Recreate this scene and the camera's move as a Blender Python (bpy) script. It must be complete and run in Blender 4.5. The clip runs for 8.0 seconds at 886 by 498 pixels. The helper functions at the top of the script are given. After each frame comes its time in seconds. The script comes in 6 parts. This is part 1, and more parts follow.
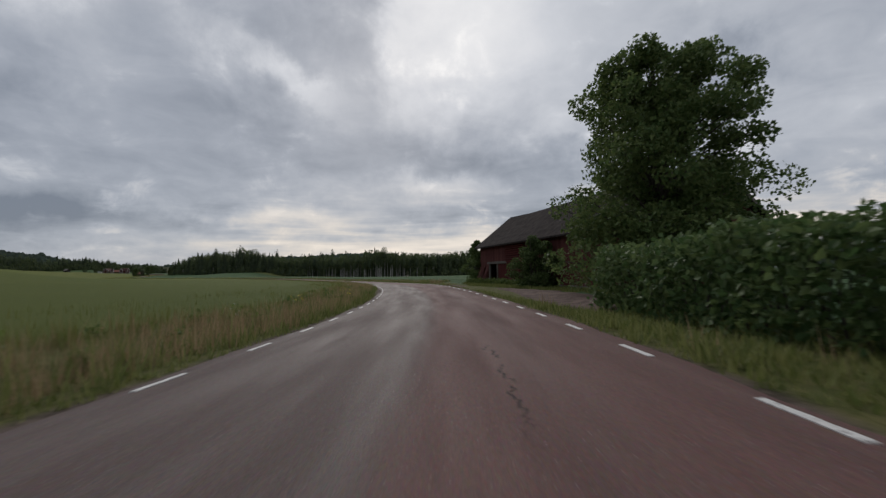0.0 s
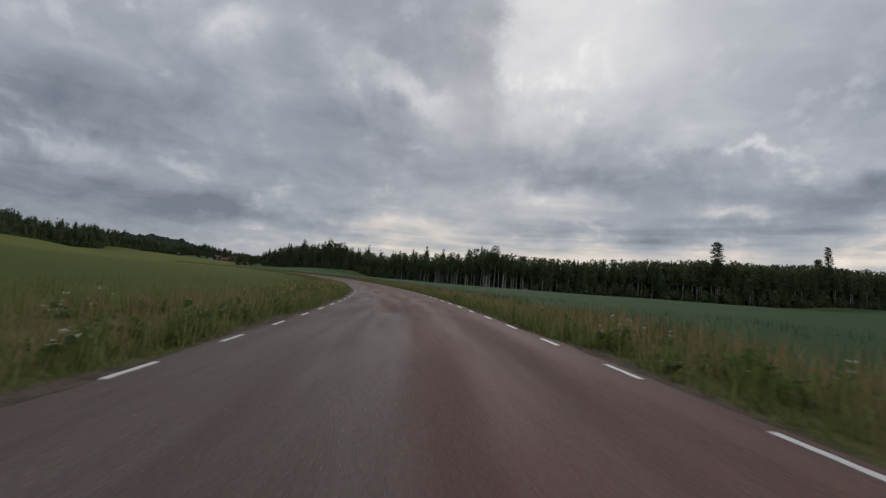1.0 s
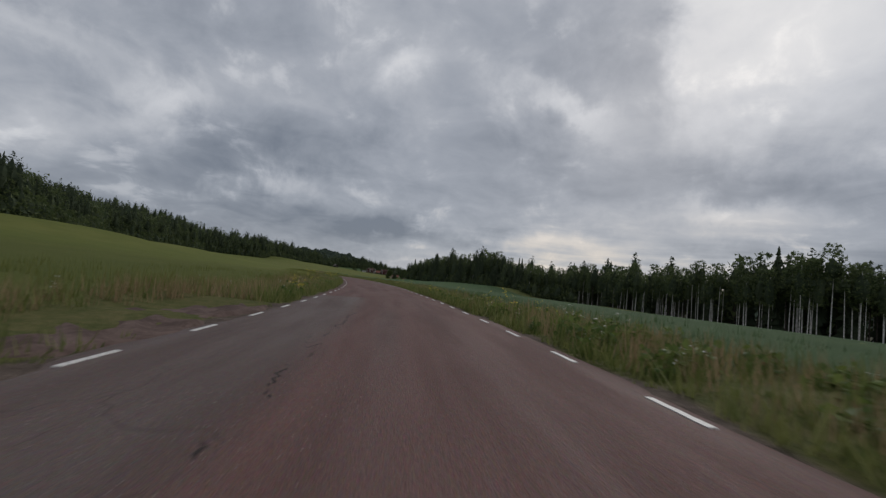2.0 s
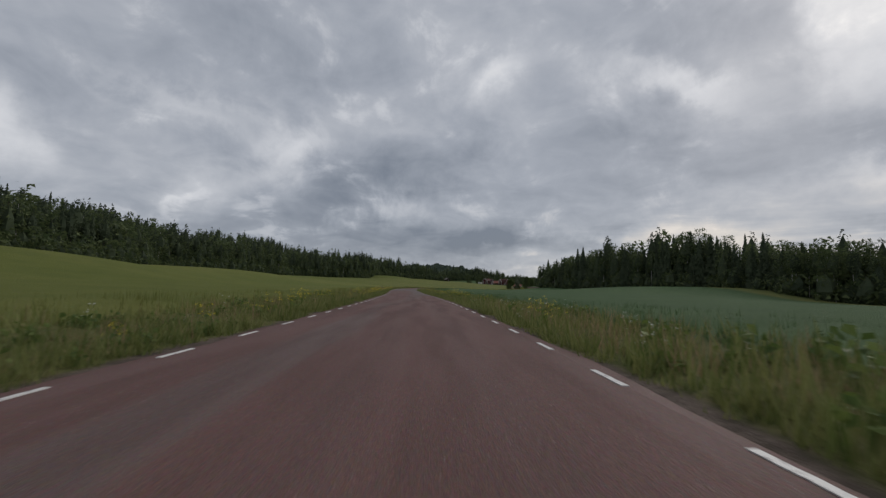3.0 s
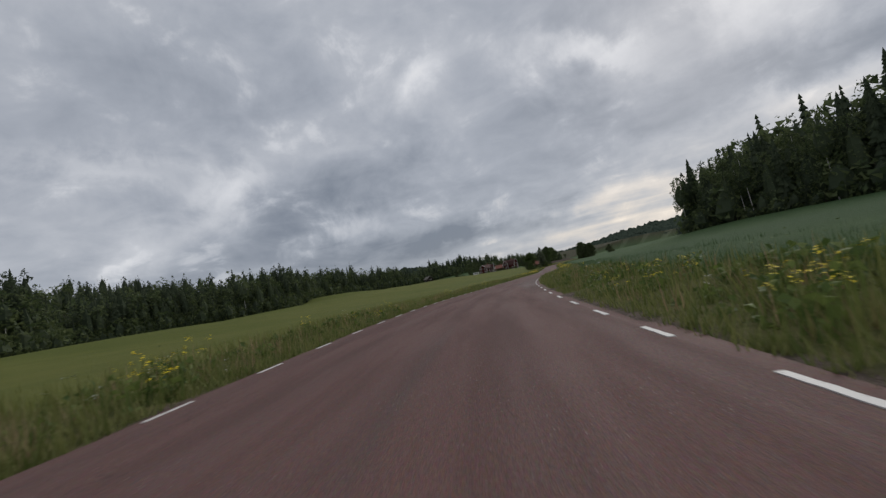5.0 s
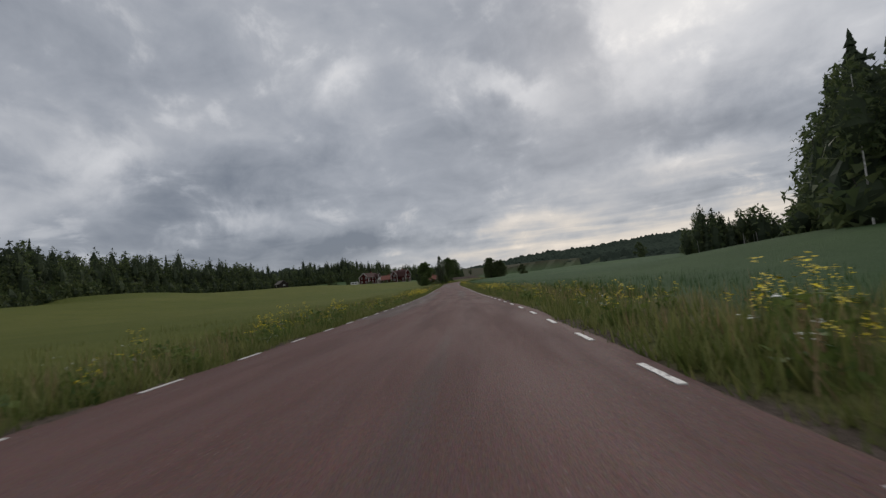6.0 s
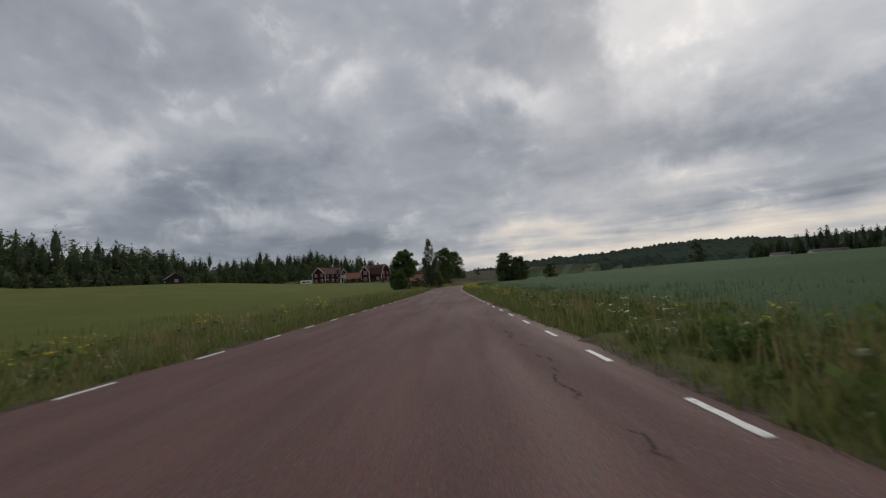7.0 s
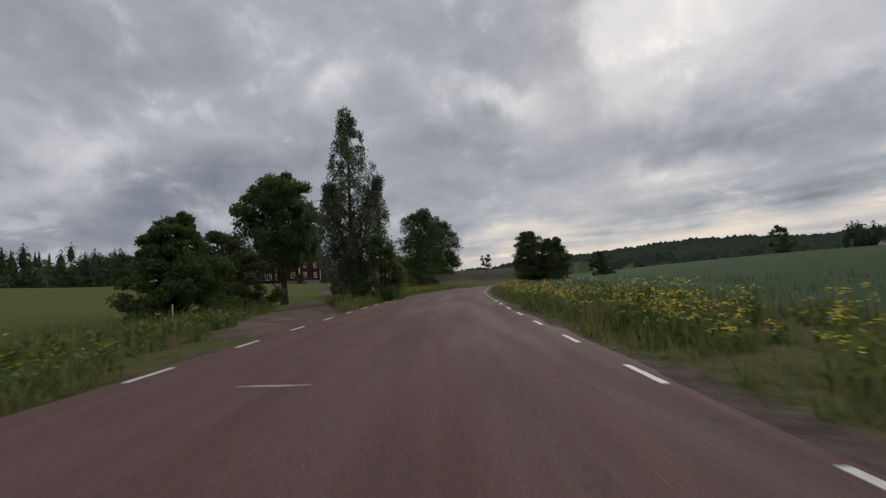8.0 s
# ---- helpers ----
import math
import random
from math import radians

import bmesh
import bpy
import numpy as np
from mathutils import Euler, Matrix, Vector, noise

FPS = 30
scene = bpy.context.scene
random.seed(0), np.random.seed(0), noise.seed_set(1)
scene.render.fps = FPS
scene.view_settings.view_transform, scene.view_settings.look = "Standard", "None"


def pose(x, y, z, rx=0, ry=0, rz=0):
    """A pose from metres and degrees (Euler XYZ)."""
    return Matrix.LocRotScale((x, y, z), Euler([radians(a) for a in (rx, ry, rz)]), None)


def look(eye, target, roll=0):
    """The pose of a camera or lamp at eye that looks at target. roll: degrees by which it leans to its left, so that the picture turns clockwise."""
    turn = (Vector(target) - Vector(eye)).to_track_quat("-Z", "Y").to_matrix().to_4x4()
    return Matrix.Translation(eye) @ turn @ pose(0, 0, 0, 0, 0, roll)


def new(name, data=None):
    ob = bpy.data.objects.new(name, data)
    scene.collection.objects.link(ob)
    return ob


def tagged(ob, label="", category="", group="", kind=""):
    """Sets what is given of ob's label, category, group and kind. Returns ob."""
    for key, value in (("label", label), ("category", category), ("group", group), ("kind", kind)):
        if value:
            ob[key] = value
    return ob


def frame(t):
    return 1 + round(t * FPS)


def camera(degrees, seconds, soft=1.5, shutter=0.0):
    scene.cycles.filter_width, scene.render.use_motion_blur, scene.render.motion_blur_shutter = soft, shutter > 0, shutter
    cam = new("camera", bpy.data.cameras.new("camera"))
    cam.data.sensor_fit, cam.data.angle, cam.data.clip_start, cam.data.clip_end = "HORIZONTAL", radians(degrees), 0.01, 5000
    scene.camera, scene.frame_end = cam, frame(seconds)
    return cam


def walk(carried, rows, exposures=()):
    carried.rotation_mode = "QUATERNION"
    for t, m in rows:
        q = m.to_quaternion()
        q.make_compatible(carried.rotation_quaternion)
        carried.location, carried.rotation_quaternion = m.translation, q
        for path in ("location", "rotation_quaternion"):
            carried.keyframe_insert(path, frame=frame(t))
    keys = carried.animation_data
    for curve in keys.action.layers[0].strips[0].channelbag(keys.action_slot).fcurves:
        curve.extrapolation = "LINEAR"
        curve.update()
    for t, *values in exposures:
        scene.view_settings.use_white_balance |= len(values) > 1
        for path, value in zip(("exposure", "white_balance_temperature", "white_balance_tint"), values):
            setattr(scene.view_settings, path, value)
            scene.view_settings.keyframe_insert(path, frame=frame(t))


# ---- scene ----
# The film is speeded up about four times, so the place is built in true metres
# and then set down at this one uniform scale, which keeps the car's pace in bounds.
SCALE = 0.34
EYE = 1.156

# Road alignment every 30 m from s = -40: curvature (1/km, right is +), height (m), crossfall (%), width between edge lines (m)
S0, STEP = -40.0, 30.0
KAPPA = [-2.46, -3.51, -4.46, -2.97, -2.25, -2.68, -2.61, -3.93, -4.18, -2.66, -1.95, -1.63, -1.42, -1.14, -0.79, -0.43, 0.56, 1.08, 3.73,
         4.12, 4.26, 2.61, -0.24, -1.32, -0.28, -0.19, 0.2, -0.1, 0.1, 0.87, 2.32, 4.0, 9.0, 11.0, 8.0, 5.0, 3.0, 2.0]
HEIGHT = [0.37, -0.01, -0.51, -0.75, -1.23, -1.65, -1.92, -2.19, -2.16, -2.0, -1.88, -1.8, -1.75, -1.75, -1.83, -1.85, -1.76, -1.66, -1.62,
         -1.47, -1.26, -1.36, -1.41, -1.48, -1.67, -1.65, -1.54, -1.33, -1.08, -0.76, -0.22, 0.16, 0.42, 0.59, 0.71, 0.8, 0.86, 0.91]
BANK = [-2.3, -2.7, -4.5, -5.8, -5.1, -3.6, -4.2, -3.9, -4.8, -4.8, -4.2, -3.3, -2.3, -1.4, -0.6, -0.5, -0.2, 1.4, 2.2,
         3.0, 2.3, 0.5, -0.1, -0.7, 0.3, -0.2, 0.9, 1.2, 1.8, 3.0, 3.6, 2.4, 1.7, 1.1, 0.8, 0.6, 0.4, 0.4]
WIDTH = [6.49, 6.45, 6.47, 6.58, 6.45, 6.44, 5.84, 6.11, 6.0, 6.36, 5.86, 6.23, 6.47, 6.65, 6.86, 6.3, 6.63, 6.36, 7.23,
         7.03, 7.3, 6.82, 7.0, 7.33, 7.13, 7.06, 7.34, 6.82, 6.62, 6.51, 6.64, 6.62, 6.61, 6.61, 6.6, 6.6, 6.6, 6.6]
NODES = S0 + STEP * np.arange(len(KAPPA))
FINE = np.arange(S0, S0 + 1100.0, 2.0)


def lay_out():
    k = np.interp(FINE, NODES, KAPPA) / 1000
    heading = np.concatenate([[0], np.cumsum(k[1:] + k[:-1])])
    i = np.searchsorted(FINE, 0)
    heading += 0.03887 - heading[i]
    x = np.concatenate([[0], np.cumsum(np.sin(heading)[1:] + np.sin(heading)[:-1])])
    y = np.concatenate([[0], np.cumsum(np.cos(heading)[1:] + np.cos(heading)[:-1])])
    return heading, x - x[i], y - y[i]


HEADING, ROAD_X, ROAD_Y = lay_out()


def road_z(s):
    s = np.asarray(s, float)
    v = np.array(HEIGHT)
    u = (s - S0) / STEP
    i = np.clip(np.floor(u).astype(int), 1, len(v) - 3)
    f = u - i
    a, b, c, d = v[i - 1], v[i], v[i + 1], v[i + 2]
    return b + .5 * f * ((c - a) + f * ((2 * a - 5 * b + 4 * c - d) + f * (3 * (b - c) + d - a)))


def road_point(s, lat, up=0.0):
    """Places at arc length s and lat metres to the right of the road's middle, on the road's surface."""
    s = np.asarray(s, float)
    h = np.interp(s, FINE, HEADING)
    x, y = np.interp(s, FINE, ROAD_X), np.interp(s, FINE, ROAD_Y)
    z = road_z(s) - lat * np.interp(s, NODES, BANK) / 100
    return np.stack([x + lat * np.cos(h), y - lat * np.sin(h), z + up], -1)


# ---- camera: seconds, arc length, metres right of the middle, yaw off the road's line (left +), pitch, roll
CAMERA = np.array([
    (0.0, 0.05, 0.63, 2.18, 3.03, -0.75), (0.1, 11.18, 0.22, 0.32, 3.32, 0.75), (0.3, 33.52, 0.02, -2.41, 3.82, 2.98),
    (0.5, 55.82, 0.23, -3.15, 3.7, 2.94), (1.0, 111.87, 0.03, -3.79, 4.21, 4.27), (1.5, 167.75, 0.24, -3.34, 4.97, 6.76),
    (2.0, 223.18, 0.23, -4.85, 4.83, 6.6), (3.5, 386.2, 1.26, -0.19, 5.11, -0.65), (4.0, 438.6, 1.52, -0.19, 4.7, -1.59),
    (4.5, 489.02, 1.68, 1.26, 5.22, -7.62), (5.0, 537.24, 1.38, 3.3, 5.18, -11.72), (5.2, 556.61, 1.37, 3.6, 4.98, -10.6),
    (6.3, 664.6, 1.62, 2.43, 4.97, -5.2), (6.5, 684.47, 1.33, 1.51, 5.26, -4.99), (7.0, 734.42, 1.59, 0.76, 5.27, -4.11),
    (7.5, 784.44, 1.34, 0.61, 5.1, -3.85), (7.8, 814.62, 1.13, 0.52, 5.13, -3.42), (7.9, 824.73, 1.15, 0.41, 5.27, -4.29),
    (8.0, 834.8, 1.1, -0.05, 5.41, -4.44)])


def glide(t):
    """A smooth curve through the table's rows."""
    T, V = CAMERA[:, 0], CAMERA[:, 1:]
    slope = np.gradient(V, T, axis=0)
    i = int(np.clip(np.searchsorted(T, t, side="right") - 1, 0, len(T) - 2))
    w = T[i + 1] - T[i]
    u = (t - T[i]) / w
    return ((2*u**3 - 3*u**2 + 1) * V[i] + (u**3 - 2*u**2 + u) * w * slope[i]
            + (3*u**2 - 2*u**3) * V[i + 1] + (u**3 - u**2) * w * slope[i + 1])


def camera_pose(t):
    s, lat, yaw, pitch, roll = glide(t)
    eye = Vector(road_point(s, lat, EYE))
    a = radians(yaw) - float(np.interp(s, FINE, HEADING))
    p = radians(pitch)
    ahead = Vector((-math.sin(a) * math.cos(p), math.cos(a) * math.cos(p), math.sin(p)))
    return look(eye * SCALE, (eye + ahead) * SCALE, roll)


cam = camera(92.0, 8.0, soft=1.35, shutter=0.02)
walk(cam, [(i / 10, camera_pose(i / 10)) for i in range(81)], exposures=[
    (0.0, 0.16, 6500, 10), (0.5, 0.06, 6500, 10), (1.5, 0.0, 6550, 10), (2.0, 0.05, 6550, 10),
    (3.5, 0.18, 6580, 10), (5.0, 0.24, 6580, 10), (6.5, 0.06, 6700, 10), (8.0, 0.12, 6750, 11)])

# ---- sky and light
world = bpy.data.worlds.new("sky")
scene.world = world
world.use_nodes = True


class Nodes:
    """Short-hand for building node trees."""
    def __init__(self, tree):
        self.tree = tree

    def add(self, kind, props=None, **inputs):
        n = self.tree.nodes.new(kind)
        p = props or {}
        if "operation" in p:
            n.operation = p["operation"]
        if "use_clamp" in p:
            n.use_clamp = p["use_clamp"]
        if "data_type" in p:
            n.data_type = p["data_type"]
        if "blend_type" in p:
            n.blend_type = p["blend_type"]
        if "interpolation_type" in p:
            n.interpolation_type = p["interpolation_type"]
        if "uv_map" in p:
            n.uv_map = p["uv_map"]
        if "attribute_name" in p:
            n.attribute_name = p["attribute_name"]
        if "feature" in p:
            n.feature = p["feature"]
        for k, v in inputs.items():
            self.put(n, k.replace("_", " "), v)
        return n

    def put(self, n, key, v):
        socket = n.inputs[int(key[1:])] if key[0] == "i" and key[1:].isdigit() else n.inputs[key]
        if isinstance(v, bpy.types.NodeSocket):
            self.tree.links.new(v, socket)
        elif isinstance(v, bpy.types.Node):
            self.tree.links.new(v.outputs[0], socket)
        else:
            socket.default_value = v

    def math(self, op, a, b=0.0, c=0.0, clamp=False):
        return self.add("ShaderNodeMath", {"operation": op, "use_clamp": clamp}, i0=a, i1=b, i2=c).outputs[0]

    def mix(self, f, a, b, blend="MIX"):
        n = self.add("ShaderNodeMix", {"data_type": "RGBA", "blend_type": blend})
        self.put(n, "i0", f), self.put(n, "i6", a), self.put(n, "i7", b)
        return n.outputs[2]

    def noise(self, vector, scale, detail=4.0, rough=0.55, distort=0.0):
        return self.add("ShaderNodeTexNoise", None, Vector=vector, Scale=scale, Detail=detail, Roughness=rough, Distortion=distort).outputs[0]

    def ramp(self, f, lo, hi, a=0.0, b=1.0):
        return self.add("ShaderNodeMapRange", {"interpolation_type": "SMOOTHSTEP"}, Value=f, From_Min=lo, From_Max=hi, To_Min=a, To_Max=b).outputs[0]


def rgb(r, g, b):
    return (r, g, b, 1.0)


def build_sky():
    n = Nodes(world.node_tree)
    out = world.node_tree.nodes["World Output"]
    bg = world.node_tree.nodes["Background"]
    sky = n.add("ShaderNodeTexSky")
    sky.sky_type, sky.sun_disc, sky.sun_elevation, sky.sun_rotation = "NISHITA", False, radians(29), radians(-8)
    co = n.add("ShaderNodeTexCoord").outputs["Generated"]
    xyz = n.add("ShaderNodeSeparateXYZ", None, Vector=co)
    up = n.math("MAXIMUM", xyz.outputs[2], 0.0)
    # the cloud deck seen in perspective: it closes up towards the horizon
    depth = n.math("DIVIDE", 1.0, n.math("ADD", up, 0.24))
    deck = n.add("ShaderNodeCombineXYZ", None, X=n.math("MULTIPLY", xyz.outputs[0], depth), Y=n.math("MULTIPLY", xyz.outputs[1], depth), Z=n.math("MULTIPLY", up, 1.6))

    def layer(co_in, k, detail, rough, shift, warp=0.2):
        m = n.add("ShaderNodeMapping", None, Vector=co_in, Location=shift, Scale=(k, k, k))
        return n.noise(m, 1.0, detail, rough, warp)
    broad = layer(deck, 1.7, 4.0, 0.5, (3.1, 0.4, 1.7), 0.3)
    mid = layer(deck, 3.8, 6.0, 0.55, (0.3, 5.2, 2.2), 0.5)
    puff = layer(co, 7.5, 7.0, 0.58, (7.3, 1.1, 0.5), 0.25)
    # bearing and height in degrees, frayed by the clouds' own lumps
    turn = n.math("MULTIPLY", n.math("ARCTAN2", xyz.outputs[0], xyz.outputs[1]), 57.2958)
    rise = n.math("MULTIPLY", n.math("ARCSINE", xyz.outputs[2]), 57.2958)
    fray = n.ramp(rise, 4.0, 18.0, 0.28, 1.0)
    turn_f = n.math("ADD", turn, n.math("MULTIPLY", n.math("SUBTRACT", puff, 0.5), 20.0))
    rise_f = n.math("ADD", rise, n.math("MULTIPLY", n.math("MULTIPLY", n.math("SUBTRACT", layer(co, 6.0, 7.0, 0.6, (2.2, 8.1, 4.4), 0.2), 0.5), 13.0), fray))
    place = n.add("ShaderNodeCombineXYZ", None, X=turn_f, Y=rise_f)

    def masses(rows, total):
        for a, e, wide, tall, tilt, amount in rows:
            m = n.add("ShaderNodeMapping", None, Vector=place, Location=(a, e, 0), Rotation=(0, 0, radians(tilt)), Scale=(wide, tall, 1))
            m.vector_type = "TEXTURE"
            q = n.tree.nodes.new("ShaderNodeVectorMath")
            q.operation = "DOT_PRODUCT"
            n.tree.links.new(m.outputs[0], q.inputs[0]), n.tree.links.new(m.outputs[0], q.inputs[1])
            total = n.math("MULTIPLY_ADD", n.math("POWER", 0.3679, q.outputs["Value"]), amount, total)
        return total
    # dark banks: bearing, height, half widths, tilt, how much darker
    tone = masses(((-78, 28, 16, 6, 0, -.10), (-94, 20, 9, 4, 0, -.08), (-53, 16.5, 11, 4, 15, -.13), (-63, 12.5, 7, 3.5, 10, -.11), (-28, 14, 14, 4, 0, -.09),
                   (-45, 6.8, 13, 1.6, 3, -.14), (-34, 6.0, 9, 1.1, -2, -.14), (0, 14.8, 13, 2.6, -3, -.12), (-2, 6.6, 15, 1.3, 5, -.18), (-30, 20.5, 8, 3.5, -15, -.08), (-23, 31, 11, 4.5, -10, -.10),
                   (29, 10.6, 4.5, 2.2, 0, -.19), (33, 21, 6, 2.2, 0, -.12), (20, 7.6, 9, 1.2, 4, -.12), (-62, 6.0, 26, 6.0, 0, -.15), (14, 12.5, 8, 2.5, 0, -.08)), 0.385)
    # bright breaks and lit shoulders
    tone = masses(((-43, 27.3, 5, 2.4, 20, .24), (-21, 24.6, 8, 1.7, -18, .22), (-70, 17, 6, 2.6, 30, .20), (-82, 19.4, 8, 1.8, -8, .14), (-98, 14, 5, 3, -20, .24),
                   (-56, 10.3, 3.6, 1.7, 10, .20), (-79, 10.5, 3, 3, 0, .12), (-23, 7.2, 10, 1.2, 2, .22), (-1, 11.3, 7, 1.4, 0, .20), (23, 16, 4.5, .8, -4, .24),
                   (34, 12.6, 4, 1.6, 0, .22), (21, 9.6, 4, .6, 0, .18), (37, 5.0, 7, .9, 3, .30), (-9, 3.6, 22, 2.2, 1, .24), (36, 26, 7, 3, 0, .08), (16, 18.5, 6, 2.5, 0, .10)), tone)
    # the brighter quarter where the veiled sun stands, cut off by the edge of a dark bank
    rim = n.math("ADD", turn, n.math("MULTIPLY", n.math("SUBTRACT", puff, 0.5), 9.0))
    glow = n.math("MULTIPLY", n.math("MULTIPLY", n.ramp(n.math("ADD", rim, n.math("MULTIPLY", rise, 0.10)), -7.5, -3.0), n.ramp(turn_f, 30.0, 6.0)), n.ramp(rise_f, 15.0, 30.0))
    tone = n.math("MULTIPLY_ADD", glow, 0.30, tone)
    tone = n.math("MULTIPLY_ADD", n.math("SUBTRACT", broad, 0.5), 0.22, tone)
    tone = n.math("MULTIPLY_ADD", n.math("SUBTRACT", mid, 0.5), 0.26, tone)
    tone = n.math("MULTIPLY_ADD", n.math("SUBTRACT", puff, 0.5), 0.22, tone)
    # thin level streaks low in the north
    bands = n.noise(n.add("ShaderNodeMapping", None, Vector=co, Location=(0.0, 0.0, 0.6), Scale=(2.2, 2.2, 30.0)), 1.5, 5.0, 0.5, 0.3)
    low = n.math("MULTIPLY", n.ramp(rise, 4.0, 12.0, 1.0, 0.0), n.ramp(turn, -38.0, -20.0))
    tone = n.math("MULTIPLY_ADD", n.math("MULTIPLY", n.math("SUBTRACT", bands, 0.47), low), 0.75, tone)
    lobes = n.math("MULTIPLY", n.ramp(puff, 0.52, 0.64), n.ramp(mid, 0.48, 0.62))
    tone = n.math("MULTIPLY_ADD", lobes, 0.10, tone)
    ramp = n.add("ShaderNodeValToRGB", None, Fac=tone)
    stops = ramp.color_ramp.elements
    stops[0].position, stops[0].color = 0.14, rgb(0.160, 0.185, 0.230)
    stops[1].position, stops[1].color = 0.86, rgb(0.84, 0.83, 0.825)
    for at, c in ((0.33, rgb(0.310, 0.336, 0.386)), (0.58, rgb(0.545, 0.562, 0.60))):
        stops.new(at).color = c
    # low in the north the breaks are warm with evening light
    warm = n.math("MULTIPLY", n.math("MULTIPLY", n.ramp(rise, 5.0, 15.0, 1.0, 0.0), n.ramp(turn, -55.0, -25.0)), n.ramp(tone, 0.34, 0.60))
    cloud = n.mix(warm, ramp.outputs[0], n.mix(1.0, ramp.outputs[0], rgb(1.10, 1.0, 0.88), "MULTIPLY"))
    n.put(bg, "Color", n.mix(0.96, n.mix(1.0, sky.outputs[0], rgb(0.09, 0.09, 0.09), "MULTIPLY"), cloud))
    n.put(bg, "Strength", 1.0)
    world.node_tree.links.new(bg.outputs[0], out.inputs[0])


build_sky()
sun_data = bpy.data.lights.new("sun", "SUN")
sun_data.energy, sun_data.angle, sun_data.color = 0.9, radians(25), (1.0, 0.96, 0.9)
sun = new("sun", sun_data)
sun.matrix_basis = look((0, 0, 0), (0.12, -0.86, -0.5))

# ---- materials


def material(name, rough=0.9, spec=0.3):
    m = bpy.data.materials.new(name)
    m.use_nodes = True
    n = Nodes(m.node_tree)
    bsdf = m.node_tree.nodes["Principled BSDF"]
    bsdf.inputs["Roughness"].default_value = rough
    bsdf.inputs["Specular IOR Level"].default_value = spec
    return m, n, bsdf


def bump(n, bsdf, height, strength=0.4, distance=0.02):
    n.put(bsdf, "Normal", n.add("ShaderNodeBump", None, Strength=strength, Distance=distance, Height=height).outputs[0])


def plain(name, a, b, scale=6.0, rough=0.85, spec=0.3, fine=40.0, relief=0.3):
    """A two-tone surface with coarse stains and fine grain."""
    m, n, bsdf = material(name, rough, spec)
    co = n.add("ShaderNodeTexCoord").outputs["Object"]
    coarse, grain = n.noise(co, scale, 5.0), n.noise(co, fine, 3.0)
    f = n.ramp(n.math("ADD", n.math("MULTIPLY", coarse, 0.7), n.math("MULTIPLY", grain, 0.3)), 0.35, 0.65)
    n.put(bsdf, "Base Color", n.mix(f, rgb(*a), rgb(*b)))
    bump(n, bsdf, grain, relief, 0.01)
    return m


def leafy(name, a, b, rough=0.6, through_light=0.25, spec=0.18):
    """Leaves: the colour varies from leaf to leaf, and some light passes through them."""
    m, n, bsdf = material(name, rough, spec)
    isl = n.add("ShaderNodeNewGeometry").outputs["Random Per Island"]
    co = n.add("ShaderNodeTexCoord").outputs["Object"]
    f = n.math("ADD", n.math("MULTIPLY", isl, 0.6), n.math("MULTIPLY", n.noise(co, 0.35, 3.0), 0.5))
    col = n.mix(n.ramp(f, 0.2, 0.9), rgb(*a), rgb(*b))
    n.put(bsdf, "Base Color", col)
    tr = n.add("ShaderNodeBsdfTranslucent", None, Color=col)
    mixer = n.add("ShaderNodeMixShader", None, Fac=through_light)
    n.tree.links.new(bsdf.outputs[0], mixer.inputs[1]), n.tree.links.new(tr.outputs[0], mixer.inputs[2])
    n.tree.links.new(mixer.outputs[0], n.tree.nodes["Material Output"].inputs[0])
    return m


